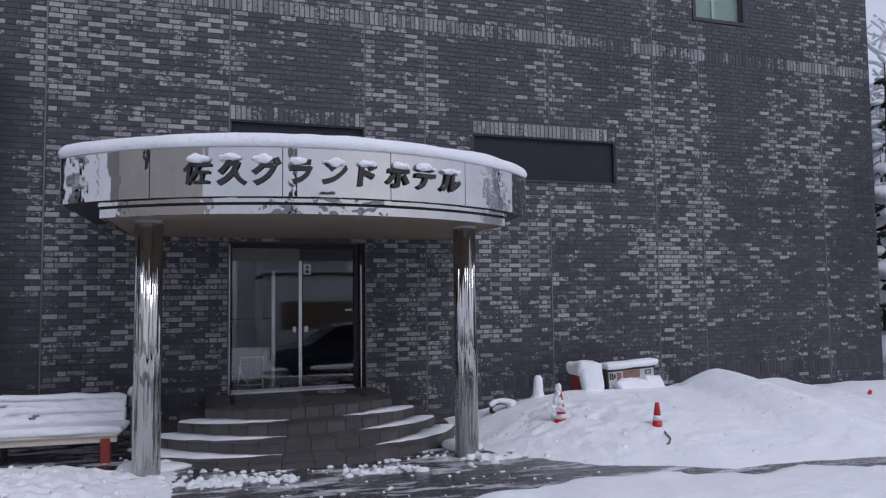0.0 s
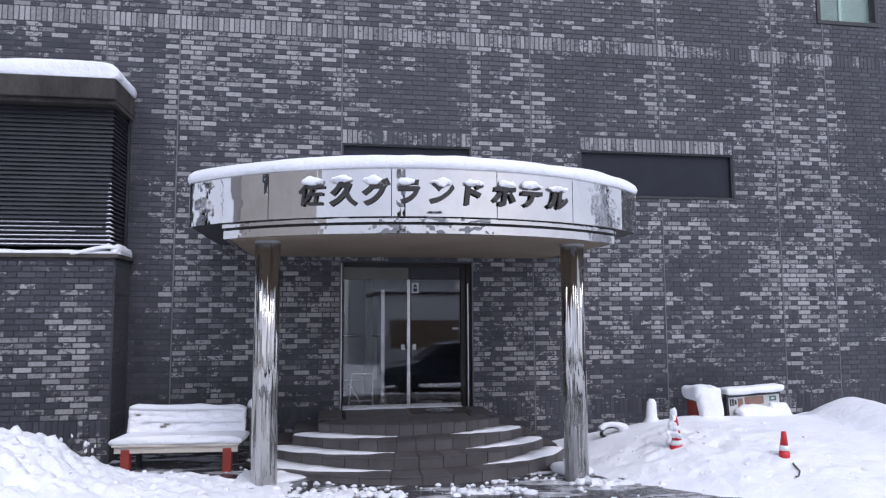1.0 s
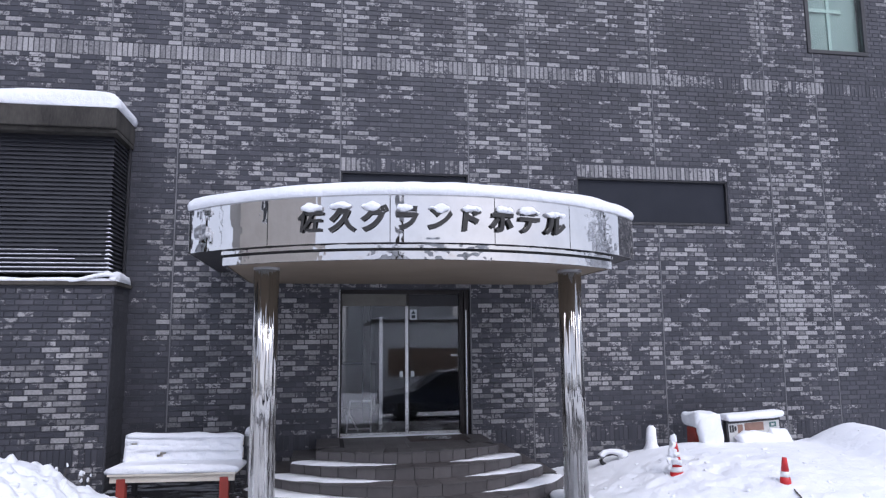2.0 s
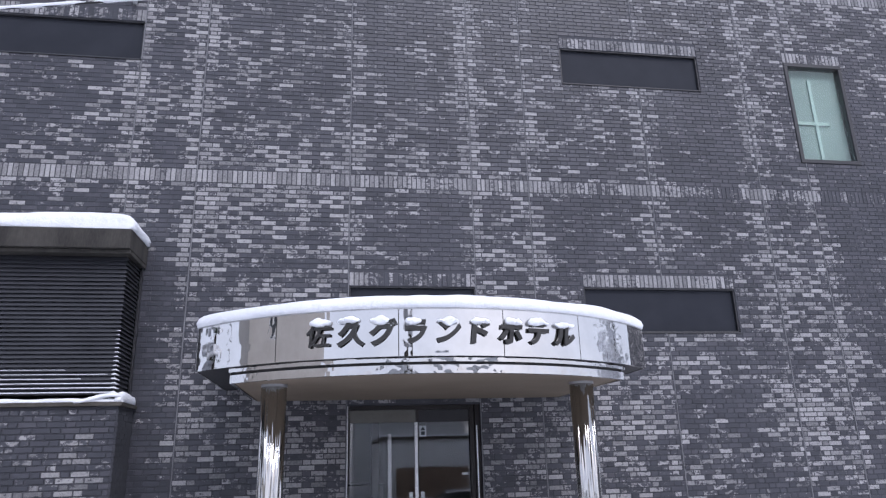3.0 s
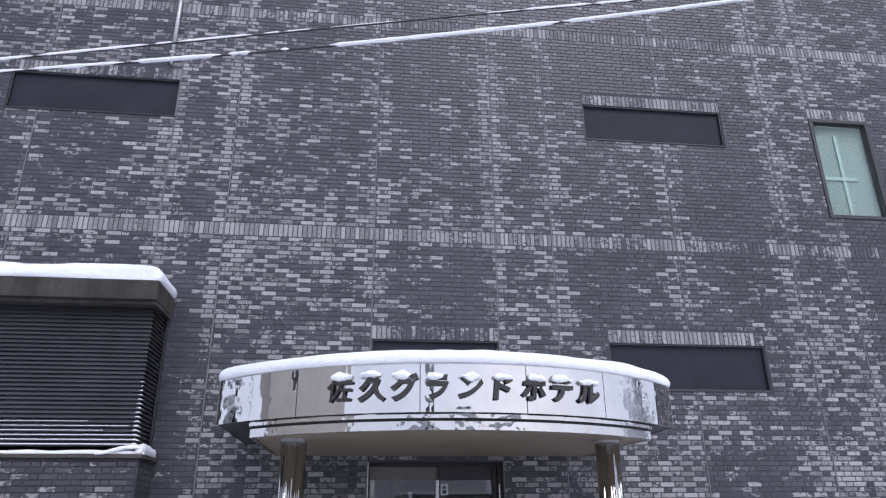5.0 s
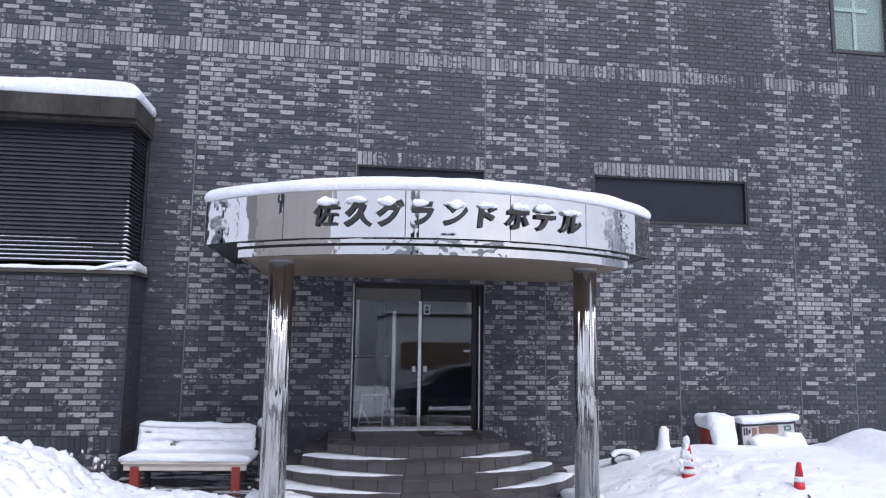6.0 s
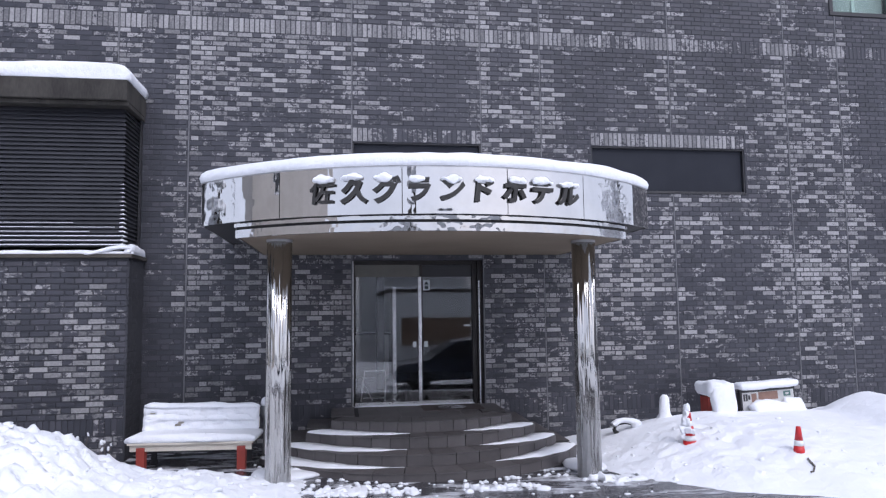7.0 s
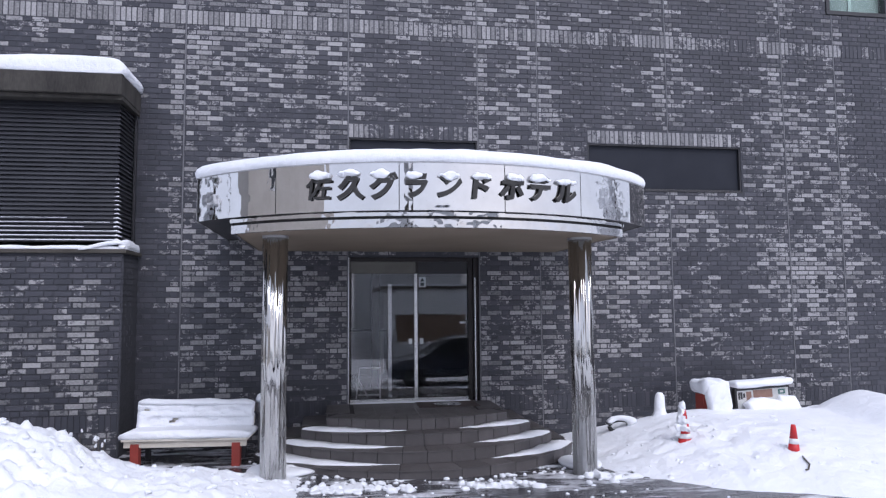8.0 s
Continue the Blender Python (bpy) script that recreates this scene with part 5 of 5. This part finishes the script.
CAR_PAINT = two_scale("dark_blue_car_paint", (0.012, 0.017, 0.03), (0.018, 0.025, 0.042), 0.5, 0.01, 0.2, relief=0.02)
TYRE = two_scale("black_rubber", (0.012, 0.012, 0.012), (0.025, 0.025, 0.025), 0.1, 0.01, 0.8)


def bare_tree(x, y, z, height, seed, label, spread=0.55, load=1.0):
    """A leafless tree: tapered trunk, forking limbs and snow along their upper sides."""
    rng = random.Random(seed)
    t = thing("tree", label, "tree", x, y, z)
    trunk, limbs, snow = bmesh.new(), bmesh.new(), bmesh.new()

    def grow(p, d, length, r, level):
        pts, n_ = [p], 5
        for i in range(n_):
            d = (d + Vector((rng.gauss(0, 0.12), rng.gauss(0, 0.12), rng.gauss(0.03, 0.08)))).normalized()
            pts.append(pts[-1] + d * length / n_)
        tube(pts, [r * (1 - 0.6 * i / n_) for i in range(n_ + 1)], 8 if level == 0 else 5, bm=trunk if level == 0 else limbs)
        if level > 0 and abs(d.z) < 0.9:
            tube([q + Vector((0, 0, 0.6 * r + 0.012)) for q in pts], [load * (0.45 * r + 0.014)] * len(pts), 5, bm=snow)
        if level < 4:
            for i in range(rng.randint(3, 4) + (load > 1.5) if level else 6 + 2 * (load > 1.5)):
                k = rng.randint(2, n_)
                a = rng.uniform(0, 2 * math.pi)
                e = (d * (1 - spread) + Vector((math.cos(a), math.sin(a), rng.uniform(-0.1, 0.5))) * spread).normalized()
                grow(pts[k], e, length * rng.uniform(0.5, 0.72), max(0.006, r * 0.45), level + 1)

    grow(Vector((0, 0, -0.2)), Vector((0, 0, 1)), height * 0.5, 0.02 * height + 0.03, 0)
    part("trunk", trunk, BARK, t, smooth=True)
    tagged(part("crown", limbs, BARK, t), kind="stuff")
    tagged(part("snow_on_limbs", snow, SNOW, t, "snow along the limbs", smooth=True), kind="stuff")
    return t


def conifer(x, y, z, height, seed, width=0.28):
    """A snow-laden conifer: whorls of drooping boughs with needles and pads of snow."""
    rng = random.Random(seed)
    t = thing("conifer", "dark conifer with heavy pads of snow on its boughs", "tree", x, y, z)
    part("trunk", tube([(0, 0, -0.2), (0, 0, height)], [0.025 * height + 0.03, 0.01], 8), BARK, t)
    boughs, pads = bmesh.new(), bmesh.new()
    k = 0
    h_ = 0.08 * height
    while h_ < height * 0.97:
        r = width * height * (1 - h_ / height) + 0.12
        for i in range(7):
            a = 2.4 * k + 2 * math.pi * i / 7 + rng.uniform(-0.2, 0.2)
            ln = r * rng.uniform(0.75, 1.1)
            dirv = Vector((math.cos(a), math.sin(a), 0))
            pts = [Vector((0, 0, h_)) + dirv * ln * s + Vector((0, 0, -0.35 * ln * s * s)) for s in (0, 0.35, 0.7, 1.0)]
            tube(pts, [0.03, 0.02, 0.014, 0.006], 5, bm=boughs)
            sidev = Vector((-dirv.y, dirv.x, 0))
            for q in range(16):
                s = rng.uniform(0.25, 1.0)
                c = pts[0].lerp(pts[3], s) + Vector((0, 0, 0.05))
                o = (sidev * rng.choice((-1, 1)) + dirv * 0.5).normalized() * rng.uniform(0.1, 0.3) * (1.25 - s)
                w = Vector((0, 0, -0.06)) + dirv * 0.02
                vs = [boughs.verts.new(p) for p in (c, c + o * 0.6 + w * 0.2, c + o + w * 2, c + o * 0.4 + w * 1.6)]
                boughs.faces.new(vs)
            if rng.random() < 0.8:
                s = rng.uniform(0.55, 0.85)
                c = pts[0].lerp(pts[3], s) + Vector((0, 0, 0.07))
                m = Matrix.Translation(c) @ Matrix.Rotation(a, 4, "Z") @ Matrix.Rotation(0.3, 4, "Y") @ Matrix.Diagonal((0.34 * ln + 0.05, 0.22 * ln + 0.05, 0.11 * ln + 0.04, 1))
                bmesh.ops.create_icosphere(pads, subdivisions=2, radius=1, matrix=m)
        h_ += 0.075 * height * rng.uniform(0.85, 1.15)
        k += 1
    tagged(part("boughs", boughs, NEEDLE, t), kind="stuff")
    tagged(part("snow_pads", lumpy(pads, 0.05, 5), SNOW, t, "pads of snow", smooth=True), kind="stuff")
    return t


def house(name, label, x0, x1, y0, y1, z0, z1, mat, face, windows, snow=0.25):
    """A plain block of a house; face: the side that looks to the yard ('x+', 'y+'); windows: (u0, u1, z0, z1, kind) on it."""
    h_ = thing(name, label, "building", (x0 + x1) / 2, (y0 + y1) / 2, z0)
    hx, hy, ht = (x1 - x0) / 2, (y1 - y0) / 2, z1 - z0
    part("wall", box(-hx, hx, -hy, hy, -0.6, ht, 0.01), mat, h_)
    part("roof", box(-hx - 0.15, hx + 0.15, -hy - 0.15, hy + 0.15, ht + 0.002, ht + 0.14, 0.02), CONCRETE, h_)
    part("roof_snow", box(-hx - 0.12, hx + 0.12, -hy - 0.12, hy + 0.12, ht + 0.142, ht + 0.142 + snow, 0.1), SNOW, h_, "snow on the roof")
    for u0, u1, c, d, m in windows:
        for nm, g, dep, mm in (("window", 0.0, 0.03, ALU), ("pane", 0.05, 0.04, m)):
            if face == "x+":
                b = box(hx, hx + dep, u0 + g, u1 - g, c + g, d - g)
            else:
                b = box(u0 + g, u1 - g, hy, hy + dep, c + g, d - g)
            part(nm, b, mm, h_)
    return h_


house("neighbour_house", "tall beige rendered house across the yard", -19.0, -12.2, -16.4, -5.0, -0.4, 9.5, BEIGE, "x+", [(2.6, 3.2, 5.4, 6.3, DARK_GLASS), (-2.6, -1.7, 1.4, 2.8, DARK_GLASS), (1.2, 2.1, 1.4, 2.8, DARK_GLASS)])
shop = house("low_building", "low white building with a brown shutter and roof railing", 1.7, 15.0, -31.0, -22.4, -0.5, 2.62, WHITE_WALL, "y+", [(-6.1, -2.7, 0.56, 1.94, BROWN), (-1.4, 1.0, 0.9, 2.3, DARK_GLASS), (2.2, 4.6, 0.9, 2.3, DARK_GLASS)], 0.04)
hx, hy = 6.65, 4.3
part("rail", box(-hx, hx, hy - 0.08, hy - 0.03, 3.70, 3.75), GALV, shop)
for i in range(67):
    part("baluster", box(-hx + 0.2 * i, -hx + 0.2 * i + 0.04, hy - 0.07, hy - 0.04, 3.302, 3.698), GALV, shop)
house("far_house", "white house with a snowy roof beyond the street", -11.0, -3.0, -46.0, -38.0, -0.5, 6.6, WHITE_WALL, "y+", [(-2.5, -1.0, 2.6, 3.8, DARK_GLASS), (1.0, 2.5, 2.6, 3.8, DARK_GLASS)])
house("far_house", "white house with a snowy roof beyond the street", 1.0, 9.0, -50.0, -42.0, -0.5, 7.0, WHITE_WALL, "y+", [(-2.5, -1.0, 2.6, 3.8, DARK_GLASS), (1.0, 2.5, 2.6, 3.8, DARK_GLASS)])
house("far_house", "white house with a snowy roof beyond the street", 13.0, 21.0, -44.0, -36.0, -0.5, 6.4, WHITE_WALL, "y+", [(-2.5, -1.0, 2.6, 3.8, DARK_GLASS), (1.0, 2.5, 2.6, 3.8, DARK_GLASS)])
conifer(-11.8, -1.2, -0.1, 8.5, 7, 0.2)
conifer(-13.2, -0.6, -0.1, 9.5, 12, 0.2)
bare_tree(16.2, -1.9, -0.3, 9.0, 9, "bare tree with snow along its limbs", 0.6, 1.6)

# beyond the corner of the house
conifer(17.5, 4.4, 0.0, 8.2, 21, 0.30)
conifer(19.5, 6.3, 0.0, 6.0, 25, 0.32)
conifer(21.8, 8.3, 0.0, 6.5, 28, 0.3)
bare_tree(20.9, 7.0, 0.0, 12.5, 17, "tall bare tree behind the corner, white with snow", 0.62, 2.6)
bare_tree(22.6, 8.9, 0.0, 13.0, 31, "tall bare tree farther off, white with snow", 0.62, 2.6)
bare_tree(24.4, 11.0, 0.0, 14.0, 35, "tall bare tree farther off, white with snow", 0.62, 2.6)

pole = thing("utility_pole", "concrete utility pole with crossarm and transformer", "utility pole", -1.3, -15.5, -0.5)
part("shaft", tube([(0, 0, -0.2), (0, 0, 9.5)], [0.17, 0.11], 14), CONCRETE, pole, smooth=True)
part("crossarm", box(-0.9, 0.9, -0.05, 0.05, 8.6, 8.7), GALV, pole)
part("crossarm", box(-0.7, 0.7, -0.05, 0.05, 7.7, 7.8), GALV, pole)
part("transformer", lathe([(0.05, 5.4), (0.34, 5.42), (0.34, 6.3), (0.28, 6.38), (0.05, 6.4)], 20), GALV, pole)

# parked car, its nose to the left as seen in the glass
car = thing("car", "dark blue hatchback parked on snowy ground", "car", 2.99, -10.2, -0.52, rz=180)
sil = [(-2.0, 0.28), (-2.02, 0.62), (-1.7, 0.80), (-1.0, 0.92), (-0.25, 1.42), (0.9, 1.5), (1.65, 1.35), (1.95, 0.95), (2.0, 0.35)]
b = bmesh.new()
left_, right_ = [], []
for x, z_ in sil:
    inset = 0.0 if z_ < 0.93 else 0.14 * (z_ - 0.93) / 0.5
    left_.append(b.verts.new((-x, -0.82 + inset, z_)))
    right_.append(b.verts.new((-x, 0.82 - inset, z_)))
for i in range(len(sil)):
    j = (i + 1) % len(sil)
    b.faces.new((left_[i], left_[j], right_[j], right_[i]))
b.faces.new(left_)
b.faces.new(right_)
bmesh.ops.recalc_face_normals(b, faces=b.faces)
bmesh.ops.bevel(b, geom=[e for e in b.edges if e.calc_length() > 0.5], offset=0.05, segments=3, profile=0.5, affect="EDGES")
part("body", b, CAR_PAINT, car, smooth=True)
for sy in (-1, 1):
    for pts in (((0.85, 0.97), (0.22, 1.36), (-0.30, 1.40), (-0.30, 0.97)), ((-0.38, 0.97), (-0.38, 1.40), (-1.0, 1.40), (-1.5, 1.25), (-1.65, 0.97))):
        b = bmesh.new()
        b.faces.new([b.verts.new((x, sy * (0.825 - 0.14 * (z_ - 0.93) / 0.5), z_)) for x, z_ in pts])
        bmesh.ops.solidify(b, geom=list(b.faces), thickness=0.006)
        part("side_window", b, DARK_GLASS, car)
    for wx in (1.3, -1.25):
        wheel = new("wheel")
        wheel.parent, wheel.location, wheel.rotation_euler = car, (wx, sy * 0.76, 0.31), (radians(90), 0, 0)
        part("tyre", lathe([(0.2, -0.1), (0.29, -0.1), (0.31, -0.07), (0.31, 0.07), (0.29, 0.1), (0.2, 0.1)], 28), TYRE, wheel, smooth=True)
        part("rim", lathe([(0.05, -0.105), (0.2, -0.085), (0.2, 0.085), (0.05, 0.105)], 20), GALV, wheel)
part("windscreen", (lambda q: (q.faces.new([q.verts.new(v) for v in ((0.97, -0.72, 0.96), (0.97, 0.72, 0.96), (0.30, 0.62, 1.40), (0.30, -0.62, 1.40))]), bmesh.ops.solidify(q, geom=list(q.faces), thickness=0.012), q)[2])(bmesh.new()), DARK_GLASS, car)
part("headlight", box(1.93, 2.035, -0.78, -0.5, 0.6, 0.74, 0.02), ALU, car)
part("headlight", box(1.93, 2.035, 0.5, 0.78, 0.6, 0.74, 0.02), ALU, car)
